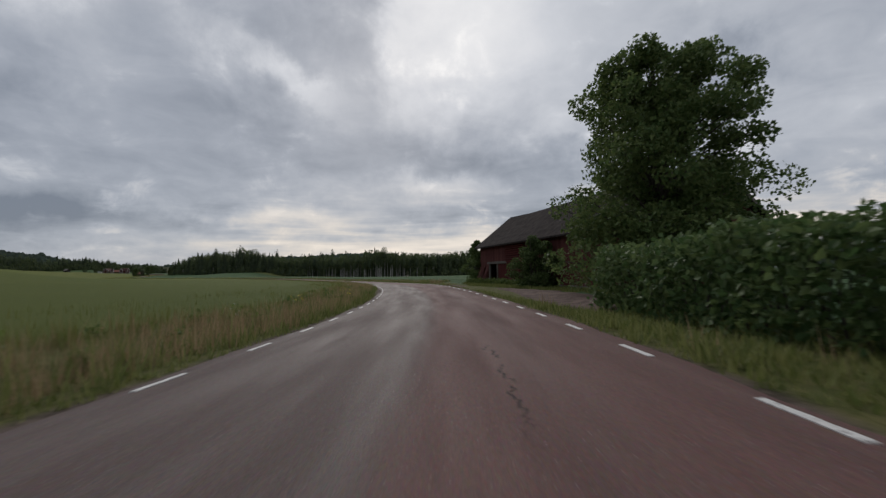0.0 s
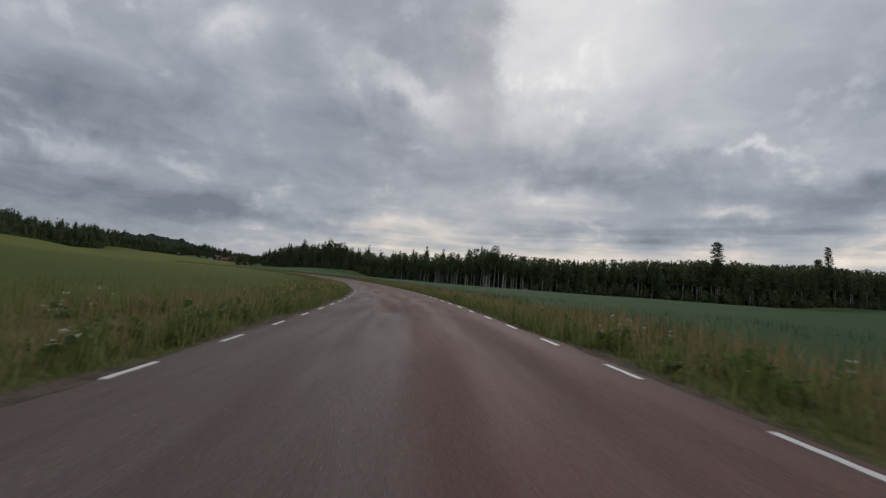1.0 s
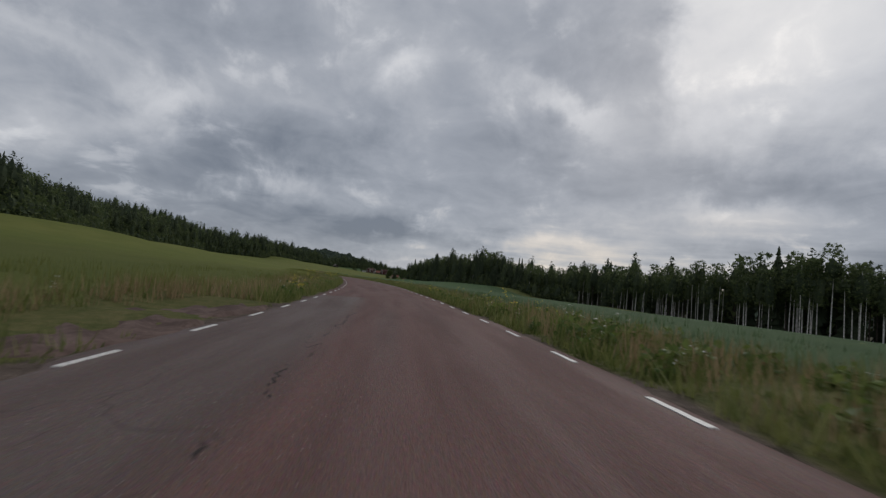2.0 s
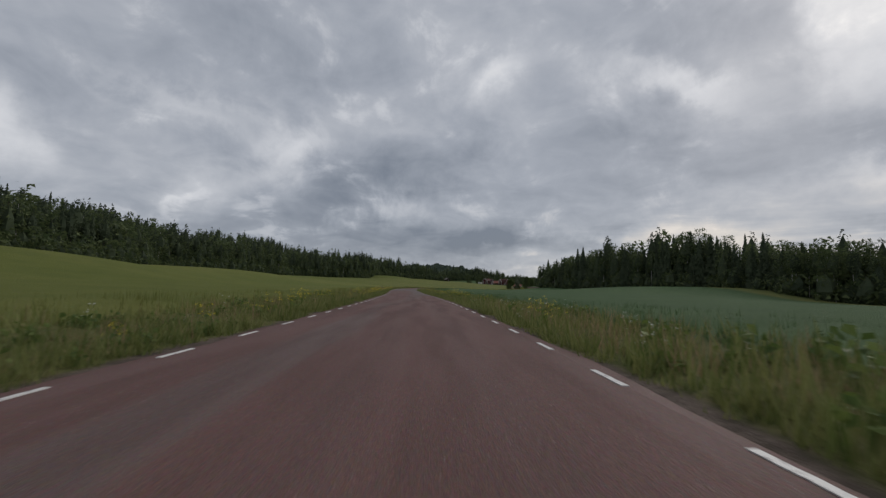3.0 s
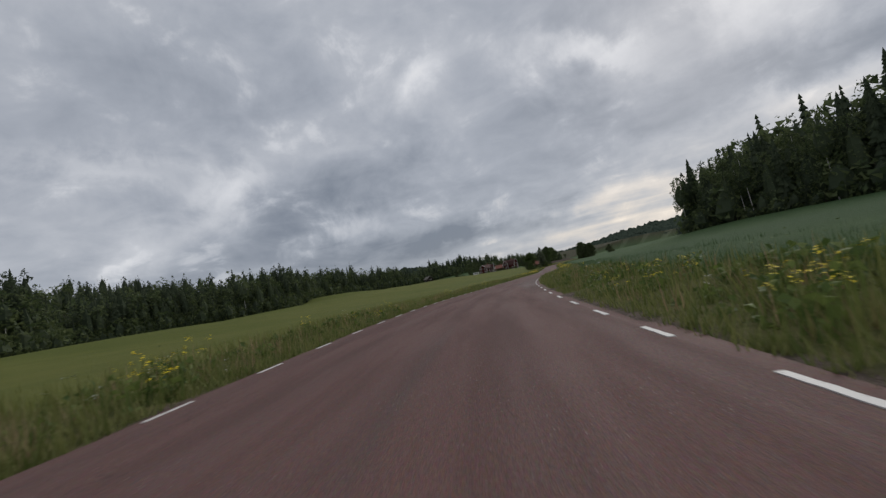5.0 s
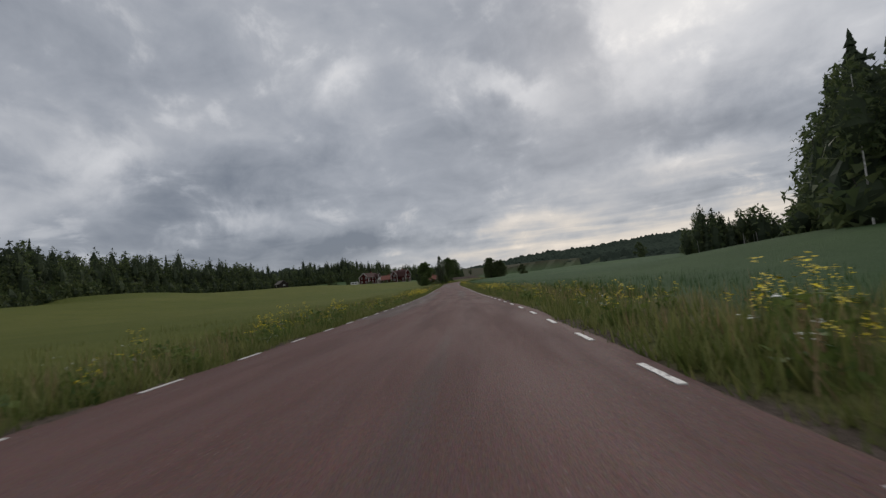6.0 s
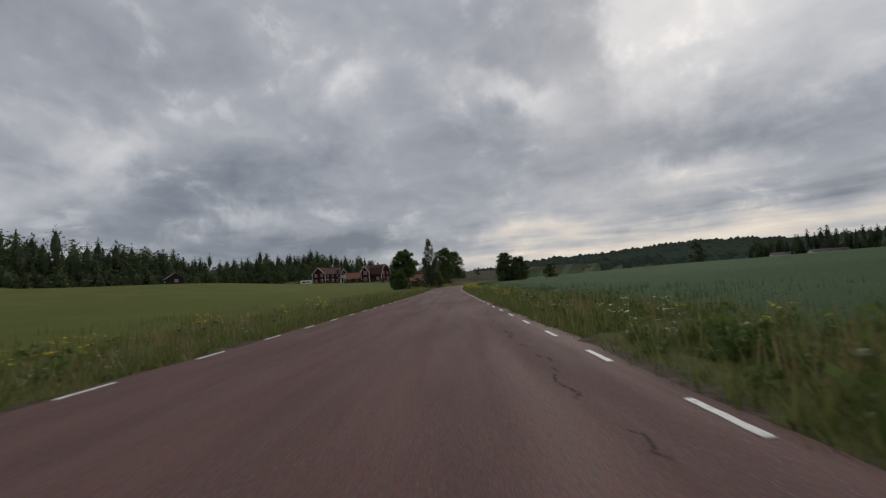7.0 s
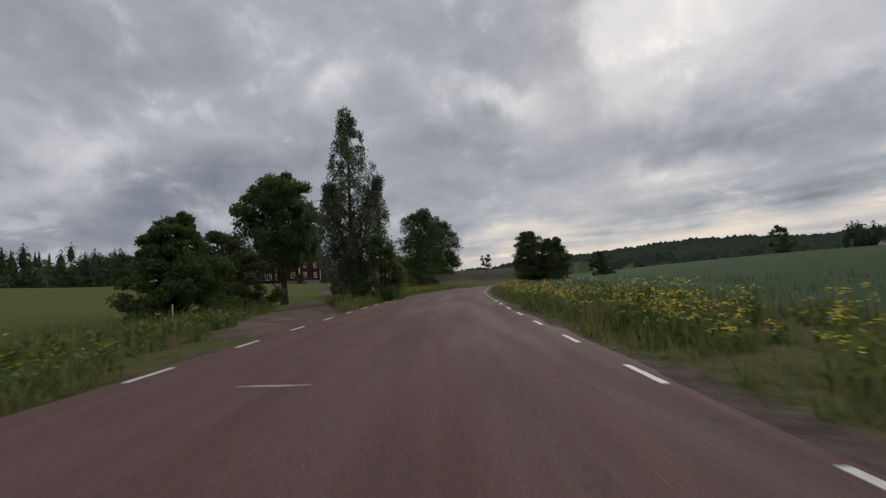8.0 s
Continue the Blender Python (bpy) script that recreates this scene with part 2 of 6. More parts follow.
def asphalt_material():
    """Reddish porphyry asphalt, greyer in worn and patched stretches and where wet sheen is coloured in, with polished
    wheel tracks and cracks.
    """
    m, n, bsdf = material("asphalt", 0.8, 0.15)
    uv = n.add("ShaderNodeUVMap", {"uv_map": "road"}).outputs[0]      # x metres right of the middle, y metres along
    xy = n.add("ShaderNodeSeparateXYZ", None, Vector=uv)
    lat, along = xy.outputs[0], xy.outputs[1]
    long_co = n.add("ShaderNodeMapping", None, Vector=uv, Scale=(0.35, 0.02, 1.0))
    patch = n.noise(long_co, 1.0, 4.0, 0.5, 0.3)
    wob = n.math("MULTIPLY", n.math("SUBTRACT", n.noise(n.add("ShaderNodeMapping", None, Vector=uv, Scale=(1.0, 0.5, 1.0)), 1.0, 4.0), 0.5), 0.7)
    lw, aw = n.math("ADD", lat, n.math("MULTIPLY", wob, 0.4)), n.math("ADD", along, wob)

    def stretch(l0, l1, a0, a1, soft=0.1):
        across = n.math("MULTIPLY", n.ramp(lw, l0 - soft, l0 + soft), n.ramp(lw, l1 - soft, l1 + soft, 1.0, 0.0))
        return n.math("MULTIPLY", across, n.math("MULTIPLY", n.ramp(aw, a0 - 0.2, a0 + 0.2), n.ramp(aw, a1 - 0.2, a1 + 0.2, 1.0, 0.0)))
    # grey stretches: wet sheen painted into the oncoming lane at first, relaid near lane and then the whole width
    # further on
    grey = n.ramp(patch, 0.56, 0.64, 0.0, 0.6)
    # the first two strips are the sky's sheen put into the colour
    for strip in ((-5, 0.1, -50, 128, 0.25), (-5, -0.9, 128, 246, 0.4), (1.35, 5, 395, 444), (-5, -0.1, 444, 512), (0.42, 5, 443.5, 522), (-5, -1.9, 655, 722, 0.25), (-5, -0.05, 798.0, 819)):
        grey = n.math("MAXIMUM", grey, stretch(*strip))
    tar = n.math("MAXIMUM", stretch(1.6, 1.92, 486, 494.8, 0.07), stretch(3.6, 5, 434, 500, 0.1))
    base = n.mix(n.math("MULTIPLY", grey, 0.9), rgb(0.141, 0.079, 0.070), rgb(0.124, 0.095, 0.086))
    wheel = n.add("ShaderNodeMath", {"operation": "PINGPONG"}, i0=n.math("ADD", lat, 0.75), i1=0.8).outputs[0]
    track = n.ramp(wheel, 0.25, 0.7, 0.0, 1.0)
    stain = n.noise(n.add("ShaderNodeMapping", None, Vector=uv, Scale=(1.2, 0.12, 1.0)), 1.0, 5.0, 0.6)
    base = n.mix(n.math("MULTIPLY", n.ramp(stain, 0.4, 0.68), 0.35), base, rgb(0.080, 0.052, 0.048))
    base = n.mix(n.math("MULTIPLY", track, 0.15), base, rgb(0.102, 0.074, 0.070))
    base = n.mix(n.math("MULTIPLY", tar, 0.88), base, rgb(0.026, 0.026, 0.028))
    stones = n.add("ShaderNodeTexVoronoi", None, Vector=uv, Scale=70.0)
    base = n.mix(0.22, base, stones.outputs["Color"], "OVERLAY")
    grit = n.noise(uv, 24.0, 4.0, 0.7)
    base = n.mix(0.5, base, n.mix(n.ramp(grit, 0.3, 0.7), rgb(0.36, 0.36, 0.36), rgb(0.64, 0.64, 0.64)), "OVERLAY")
    # a few pale chippings that catch the light
    chip = n.add("ShaderNodeTexVoronoi", None, Vector=uv, Scale=26.0)
    pale = n.math("MULTIPLY", n.ramp(chip.outputs["Distance"], 0.10, 0.22, 1.0, 0.0), n.math("GREATER_THAN", n.add("ShaderNodeSeparateXYZ", None, Vector=chip.outputs["Color"]).outputs[0], 0.80))
    base = n.mix(n.math("MULTIPLY", pale, n.ramp(n.noise(uv, 0.35, 2.0), 0.42, 0.60, 0.15, 0.9)), base, rgb(0.34, 0.30, 0.285))
    # cracks: thin veins of a distorted cell pattern, only in tired places
    veins = n.add("ShaderNodeTexVoronoi", {"feature": "DISTANCE_TO_EDGE"},
                  Vector=n.add("ShaderNodeMapping", None, Vector=n.add("ShaderNodeVectorMath", {"operation": "ADD"}, i0=uv,
                               i1=n.add("ShaderNodeTexNoise", None, Vector=uv, Scale=1.5, Detail=4.0).outputs["Color"]), Scale=(0.75, 0.22, 1.0)), Scale=1.0)
    tired = n.ramp(n.noise(n.add("ShaderNodeMapping", None, Vector=uv, Scale=(0.3, 0.03, 1.0)), 1.0, 2.0), 0.55, 0.62)
    crack = n.math("MULTIPLY", n.math("MULTIPLY", n.ramp(veins.outputs["Distance"], 0.0, 0.012, 1.0, 0.0), tired), 0.35)
    # long joints that have opened along the lanes
    sway = n.math("MULTIPLY", n.math("SUBTRACT", n.noise(n.add("ShaderNodeMapping", None, Vector=uv, Scale=(0.2, 0.9, 1.0)), 1.0, 6.0, 0.7), 0.5), 0.9)
    for c, a0, a1 in ((2.25, 459, 508), (1.5, 488, 500), (1.2, 2.5, 9), (-0.95, 150, 246), (2.0, 384, 396), (2.8, 733, 800), (2.9, 438, 444), (-0.1, 796, 801)):
        d = n.math("ABSOLUTE", n.math("SUBTRACT", n.math("ADD", lat, sway), c))
        broken = n.ramp(n.noise(n.add("ShaderNodeMapping", None, Vector=uv, Scale=(1.0, 0.8, 1.0)), 1.0, 3.0), 0.47, 0.54)
        line = n.math("MULTIPLY", n.math("MULTIPLY", n.ramp(d, 0.006, 0.03, 1.0, 0.0), broken), n.math("MULTIPLY", n.ramp(along, a0, a0 + 2.0), n.ramp(along, a1 - 2.0, a1, 1.0, 0.0)))
        crack = n.math("MAXIMUM", crack, line)
    base = n.mix(n.math("MULTIPLY", crack, 0.85), base, rgb(0.02, 0.018, 0.018))
    n.put(bsdf, "Base Color", base)
    n.put(bsdf, "Roughness", n.math("SUBTRACT", n.ramp(stain, 0.3, 0.7, 0.70, 0.9), n.math("MULTIPLY", grey, 0.08)))
    bump(n, bsdf, n.math("SUBTRACT", n.math("ADD", stones.outputs["Distance"], grit), n.math("MULTIPLY", crack, 2.0)), 0.32, 0.010)
    return m


def paint_material():
    m, n, bsdf = material("road_paint", 0.6, 0.4)
    co = n.add("ShaderNodeTexCoord").outputs["Object"]
    rnd = n.add("ShaderNodeObjectInfo").outputs["Random"]
    shift = n.add("ShaderNodeVectorMath", {"operation": "ADD"}, i0=co, i1=n.add("ShaderNodeCombineXYZ", None, X=n.math("MULTIPLY", rnd, 50.0)))
    worn = n.ramp(n.math("ADD", n.noise(shift, 14.0, 5.0, 0.7), n.math("MULTIPLY", rnd, 0.08)), 0.60, 0.72)
    n.put(bsdf, "Base Color", n.mix(worn, rgb(0.62, 0.60, 0.57), rgb(0.13, 0.10, 0.10)))
    bump(n, bsdf, worn, 0.3, 0.004)
    return m


def ground_material():
    """One sheet: gravel edge, rough verge, crops on both sides, forest floor; told apart by the distance from the road."""
    m, n, bsdf = material("land", 0.95, 0.1)
    lat = n.add("ShaderNodeAttribute", {"attribute_name": "lateral"}).outputs["Fac"]
    along = n.add("ShaderNodeAttribute", {"attribute_name": "along"}).outputs["Fac"]
    dirt = n.add("ShaderNodeAttribute", {"attribute_name": "gravel"}).outputs["Fac"]
    wood = n.add("ShaderNodeAttribute", {"attribute_name": "woodland"}).outputs["Fac"]
    co = n.add("ShaderNodeTexCoord").outputs["Object"]
    wob = n.math("MULTIPLY", n.math("SUBTRACT", n.noise(co, 0.5, 4.0), 0.5), 1.6)
    far = n.math("ADD", n.math("ABSOLUTE", lat), wob)
    big, mid, small = n.noise(co, 0.012, 4.0), n.noise(co, 0.12, 5.0, 0.6), n.noise(co, 2.5, 6.0, 0.7)
    straw = n.noise(co, 18.0, 3.0, 0.7)
    left = n.mix(n.ramp(big, 0.35, 0.65), rgb(0.124, 0.144, 0.034), rgb(0.162, 0.168, 0.046))
    left = n.mix(n.ramp(mid, 0.35, 0.7, 0.0, 0.5), left, rgb(0.095, 0.120, 0.028))
    right = n.mix(n.ramp(big, 0.35, 0.65), rgb(0.056, 0.100, 0.042), rgb(0.070, 0.116, 0.046))
    right = n.mix(n.ramp(mid, 0.35, 0.7, 0.0, 0.5), right, rgb(0.046, 0.082, 0.034))
    left = n.mix(n.ramp(along, 250.0, 330.0, 0.5, 0.0), left, rgb(0.072, 0.094, 0.024))
    left = n.mix(n.ramp(along, 560.0, 660.0, 0.0, 0.3), left, rgb(0.085, 0.100, 0.026))
    crop = n.mix(n.math("MAXIMUM", n.ramp(lat, -1.0, 1.0), n.ramp(along, 900.0, 960.0)), left, right)
    crop = n.mix(0.55, crop, n.mix(n.ramp(straw, 0.3, 0.7), rgb(0.28, 0.28, 0.28), rgb(0.72, 0.72, 0.72)), "OVERLAY")
    verge = n.mix(n.ramp(small, 0.3, 0.7), rgb(0.075, 0.090, 0.026), rgb(0.150, 0.135, 0.055))
    floor = n.mix(n.ramp(mid, 0.3, 0.7), rgb(0.03, 0.035, 0.015), rgb(0.055, 0.05, 0.025))
    stone = n.add("ShaderNodeTexVoronoi", None, Vector=co, Scale=22.0)
    gravel = n.mix(0.35, n.mix(n.ramp(small, 0.3, 0.7), rgb(0.055, 0.040, 0.033), rgb(0.100, 0.075, 0.062)), n.mix(n.ramp(stone.outputs["Distance"], 0.15, 0.6), rgb(0.70, 0.68, 0.66), rgb(0.28, 0.27, 0.26)), "OVERLAY")
    col = n.mix(n.ramp(far, 6.4, 8.4), verge, crop)
    col = n.mix(wood, col, floor)
    col = n.mix(n.ramp(n.math("ADD", dirt, n.math("MULTIPLY", wob, 0.15)), 0.4, 0.6), col, gravel)
    beside = n.math("ADD", n.add("ShaderNodeAttribute", {"attribute_name": "beside"}).outputs["Fac"], n.math("MULTIPLY", wob, 0.35))
    strip = n.mix(n.ramp(small, 0.35, 0.65), rgb(0.085, 0.066, 0.052), rgb(0.15, 0.115, 0.095))
    col = n.mix(n.ramp(beside, 0.5, 0.85, 1.0, 0.0), col, strip)
    stony = n.math("MULTIPLY", n.math("MULTIPLY", n.ramp(beside, 0.85, 1.3, 1.0, 0.0), n.ramp(lat, 0.5, 1.0)), n.math("MULTIPLY", n.ramp(along, 432.0, 440.0), n.ramp(along, 515.0, 530.0, 1.0, 0.0)))
    pebble = n.mix(0.45, n.mix(n.ramp(small, 0.3, 0.7), rgb(0.085, 0.062, 0.048), rgb(0.18, 0.138, 0.110)), n.mix(n.ramp(stone.outputs["Distance"], 0.15, 0.6), rgb(0.72, 0.70, 0.68), rgb(0.25, 0.24, 0.23)), "OVERLAY")
    col = n.mix(stony, col, pebble)
    edge = n.add("ShaderNodeAttribute", {"attribute_name": "headland"}).outputs["Fac"]
    col = n.mix(n.math("MULTIPLY", edge, n.ramp(mid, 0.3, 0.6, 0.4, 1.0)), col, rgb(0.16, 0.165, 0.055))
    n.put(bsdf, "Base Color", col)
    bump(n, bsdf, n.math("ADD", straw, n.math("MULTIPLY", small, 2.0)), 0.6, 0.08)
    return m


ASPHALT, PAINT, LAND = asphalt_material(), paint_material(), ground_material()
GRAVEL = plain("drive_gravel", (0.100, 0.068, 0.054), (0.175, 0.125, 0.102), 0.9, 0.95, 0.1, 16.0, 0.9)
SOIL = plain("bare_soil", (0.075, 0.050, 0.042), (0.15, 0.105, 0.090), 1.6, 0.95, 0.1, 9.0, 1.0)
BARK = plain("bark", (0.05, 0.042, 0.035), (0.11, 0.095, 0.08), 4.0, 0.95, 0.1, 30.0, 0.8)
BIRCH_BARK = plain("birch_bark", (0.30, 0.28, 0.26), (0.80, 0.78, 0.74), 2.5, 0.8, 0.2, 14.0, 0.4)
NEEDLES_SHADE = leafy("needles_and_crown_shade", (0.052, 0.070, 0.042), (0.084, 0.106, 0.060), 0.9, 0.25)
LEAF_WOOD = leafy("woodland_leaves", (0.064, 0.093, 0.040), (0.142, 0.172, 0.072), 0.7, 0.35)
LEAF_BIRCH = leafy("birch_leaves", (0.105, 0.132, 0.08), (0.185, 0.21, 0.135), 0.6, 0.5)
LEAF_MAPLE = leafy("maple_leaves", (0.074, 0.122, 0.040), (0.162, 0.205, 0.072), 0.55, 0.45)
LEAF_HEDGE = leafy("hedge_leaves", (0.062, 0.112, 0.038), (0.14, 0.19, 0.072), 0.5, 0.4)
LEAF_LIME = leafy("light_leaves", (0.06, 0.095, 0.028), (0.115, 0.155, 0.058), 0.6, 0.4)
GRASS = leafy("verge_grass", (0.105, 0.138, 0.036), (0.245, 0.248, 0.090), 0.7, 0.35)
HAY = leafy("seeding_grass", (0.235, 0.165, 0.088), (0.380, 0.285, 0.165), 0.8, 0.35)
WEED = leafy("weed_leaves", (0.070, 0.112, 0.030), (0.175, 0.225, 0.062), 0.6, 0.35)
BARLEY = leafy("barley_ears", (0.128, 0.148, 0.037), (0.195, 0.195, 0.060), 0.8, 0.3)
OATS = leafy("oat_blades", (0.062, 0.115, 0.046), (0.10, 0.155, 0.066), 0.7, 0.3)
YELLOW = plain("yellow_petals", (0.72, 0.54, 0.012), (0.84, 0.68, 0.025), 9.0, 0.7, 0.2)
WHITE_PETAL = plain("white_petals", (0.55, 0.56, 0.50), (0.75, 0.75, 0.70), 9.0, 0.7, 0.2)


def boards(name, a, b, width, rough=0.9):
    """Painted vertical boarding, worn in streaks."""
    m, n, bsdf = material(name, rough, 0.15)
    co = n.add("ShaderNodeTexCoord").outputs["Object"]
    rnd = n.add("ShaderNodeObjectInfo").outputs["Random"]
    streak = n.noise(n.add("ShaderNodeMapping", None, Vector=co, Scale=(9.0, 9.0, 0.8)), 1.0, 6.0, 0.65)
    blot = n.noise(co, 0.8, 4.0)
    f = n.ramp(n.math("ADD", n.math("MULTIPLY", streak, 0.6), n.math("ADD", n.math("MULTIPLY", blot, 0.3), n.math("MULTIPLY", rnd, 0.2))), 0.38, 0.75)
    n.put(bsdf, "Base Color", n.mix(f, rgb(*a), rgb(*b)))
    bump(n, bsdf, streak, 0.5, 0.01)
    return m


FALU = boards("faded_red_boards", (0.056, 0.011, 0.010), (0.096, 0.021, 0.018), 0.15)
FALU_DARK = boards("weathered_red_boards", (0.070, 0.022, 0.020), (0.135, 0.050, 0.044), 0.15)
DARK_WOOD = boards("tarred_boards", (0.022, 0.018, 0.016), (0.052, 0.042, 0.037), 0.15)
GREY_WOOD = boards("weathered_grey_wood", (0.10, 0.085, 0.075), (0.20, 0.18, 0.16), 0.15)
WHITE = plain("white_trim", (0.62, 0.61, 0.58), (0.78, 0.77, 0.74), 3.0, 0.6, 0.3)
OLD_TILE = plain("old_roof", (0.030, 0.025, 0.024), (0.058, 0.048, 0.045), 1.5, 1.0, 0.03, 12.0, 0.8)
RED_TILE = plain("red_roof_tile", (0.215, 0.090, 0.066), (0.30, 0.135, 0.105), 1.5, 0.85, 0.2, 12.0, 0.8)
BROWN_TILE = plain("brown_roof_tile", (0.055, 0.027, 0.025), (0.085, 0.040, 0.035), 1.5, 0.85, 0.2, 12.0, 0.8)
# near black: painted shade behind the barn's opening, and the caravan's wheels
DARK = plain("unlit_inside_and_tyre_black", (0.008, 0.008, 0.008), (0.014, 0.013, 0.012), 3.0, 0.9, 0.1)
STONE = plain("field_stone", (0.16, 0.15, 0.14), (0.30, 0.28, 0.26), 2.0, 0.9, 0.2, 20.0, 0.8)
GLASS, gn, gb = material("window_glass", 0.08, 0.6)
gb.inputs["Base Color"].default_value = rgb(0.03, 0.035, 0.04)
HILL = leafy("distant_woods", (0.042, 0.056, 0.042), (0.056, 0.072, 0.054), 1.0, 0.0, 0.0)

# ---- mesh helpers


def mesh_object(name, verts, faces, mats, slots=None, parent=None, label="", smooth=False):
    """One mesh object from arrays; faces: rows of 3 or 4 corners."""
    me = bpy.data.meshes.new(name)
    verts, faces = np.asarray(verts, np.float32), np.asarray(faces, np.int32)
    k = faces.shape[1]
    me.vertices.add(len(verts)), me.loops.add(faces.size), me.polygons.add(len(faces))
    me.vertices.foreach_set("co", verts.ravel())
    me.loops.foreach_set("vertex_index", faces.ravel())
    me.polygons.foreach_set("loop_start", np.arange(0, faces.size, k, dtype=np.int32))
    for m in mats:
        me.materials.append(m)
    if slots is not None:
        me.polygons.foreach_set("material_index", np.asarray(slots, np.int32))
    me.polygons.foreach_set("use_smooth", np.full(len(faces), smooth))
    me.update(calc_edges=True)
    ob = new(name, me)
    ob.parent = parent
    if label:
        ob["label"] = label
    return ob


def part(name, bm, mat, parent, label=""):
    """A bmesh as one mesh object under a thing or a part."""
    me = bpy.data.meshes.new(name)
    bmesh.ops.recalc_face_normals(bm, faces=bm.faces)
    bm.to_mesh(me)
    bm.free()
    me.materials.append(mat)
    ob = new(name, me)
    ob.parent = parent
    if label:
        ob["label"] = label
    return ob


def box(bm, x0, x1, y0, y1, z0, z1, bevel=0.0):
    """A box with slightly rounded edges, added to bm."""
    r = bmesh.ops.create_cube(bm, size=1.0, matrix=Matrix.LocRotScale(((x0+x1)/2, (y0+y1)/2, (z0+z1)/2), None, (x1-x0, y1-y0, z1-z0)))
    if bevel:
        edges = {e for v in r["verts"] for e in v.link_edges}
        bmesh.ops.bevel(bm, geom=list(edges), offset=bevel, segments=1, affect="EDGES")
    return bm


def boxed(name, dims, mat, parent, bevel=0.01, label=""):
    return part(name, box(bmesh.new(), *dims, bevel), mat, parent, label)


def prism(name, outline, y0, y1, mat, parent, label=""):
    """An outline in x and z drawn out along y."""
    bm = bmesh.new()
    a = [bm.verts.new((x, y0, z)) for x, z in outline]
    b = [bm.verts.new((x, y1, z)) for x, z in outline]
    bm.faces.new(a), bm.faces.new(b[::-1])
    for i in range(len(outline)):
        j = (i + 1) % len(outline)
        bm.faces.new((a[j], a[i], b[i], b[j]))
    return part(name, bm, mat, parent, label)


def thing(name, m, label, category, group=""):
    ob = new(name)
    ob.empty_display_size = 0.2
    ob.matrix_basis = m
    return tagged(ob, label, category, group)


def turned(points, about):
    """Rotate rows of points about z by the angles given."""
    c, s = np.cos(about), np.sin(about)
    x = points[..., 0] * c - points[..., 1] * s
    y = points[..., 0] * s + points[..., 1] * c
    return np.stack([x, y, points[..., 2]], -1)


class Batch:
    """Many copies of small templates, joined into one mesh."""
    def __init__(self):
        self.v, self.f, self.m, self.n = [], [], [], 0

    def add(self, verts, tris, slot):
        """verts (k, n, 3): k copies; tris (j, 3); slot: one number or j of them."""
        k, n = verts.shape[:2]
        f = tris[None] + (self.n + n * np.arange(k))[:, None, None]
        self.v.append(verts.reshape(-1, 3)), self.f.append(f.reshape(-1, 3))
        self.m.append(np.tile(np.broadcast_to(slot, len(tris)), k))
        self.n += k * n

    def place(self, template, where, size, rng, squash=None):
        """Copies of (verts, tris, slots) at the places, turned at random."""
        v, f, s = template
        k = len(where)
        if not k:
            return
        size = np.broadcast_to(np.asarray(size, float), (k,))
        out = turned(np.broadcast_to(v, (k, *v.shape)), rng.uniform(0, 6.283, (k, 1)))
        wide = size if squash is None else size * squash
        out = out * np.stack([wide, wide, size], -1)[:, None] + where[:, None]
        self.add(out, f, s)

    def make(self, name, mats, parent=None, label=""):
        return mesh_object(name, np.concatenate(self.v), np.concatenate(self.f), mats, np.concatenate(self.m), parent, label)


# ---- the lie of the land
# places off the road and their height
FIELD = np.array([(-301, 249, 6.5), (-428, 308, 3.0), (-500, 414, 5.2), (-558, 410, 6), (-578, 532, 6.8), (-632, 584, 12.8), (-730, 800, 16), (-382, 321, 5.5),
                  (-570, 728, 6.0), (-548, 742, 5.2), (-520, 733, 5.4), (-580, 660, 7.6), (-676, 665, 11), (-230, 150, 6.0), (-120, 40, 4), (-347, 550, 2.0), (-215, 495, 2.6), (-148, 447, -2.6),
                  (-56, 355, -3.6), (69, 360, -2.2), (181, 430, 0.8), (-368, 720, -1.4), (-418, 946, 5.0), (-504, 793, 2.4), (-345, 880, 4.0), (-297, 634, 3.0),
                  (40, 60, 0.2), (30, 150, -1.5), (120, 0, 1.0)], float)


def near_road(x, y):
    """Arc length and signed distance right of the middle of the road."""
    x, y = np.ravel(x), np.ravel(y)
    s, lat = np.empty(len(x)), np.empty(len(x))
    for i in range(0, len(x), 20000):
        dx, dy = x[i:i+20000, None] - ROAD_X, y[i:i+20000, None] - ROAD_Y
        j = np.argmin(dx * dx + dy * dy, 1)
        r = np.arange(len(j))
        a = HEADING[j]
        ex, ey = dx[r, j], dy[r, j]
        s[i:i+20000] = FINE[j] + ex * np.sin(a) + ey * np.cos(a)
        side = ex * np.cos(a) - ey * np.sin(a)
        lat[i:i+20000] = np.sign(side) * np.hypot(ex, ey)
    return s, lat


def smooth(v, a, b):
    u = np.clip((v - a) / (b - a), 0, 1)
    return u * u * (3 - 2 * u)


ROAD_MARKS = np.stack([np.interp(np.arange(-40, 1040, 40.0), FINE, ROAD_X), np.interp(np.arange(-40, 1040, 40.0), FINE, ROAD_Y),
                       road_z(np.arange(-40, 1040, 40.0))], -1)


def bank_of_soil(s, lat):
    """A bare bank on the outside of the bend past the farm's drive."""
    return smooth(s, 904, 918) * smooth(s, 965, 948) * smooth(-lat, 4.6, 9.0) * smooth(-lat, 26, 16)


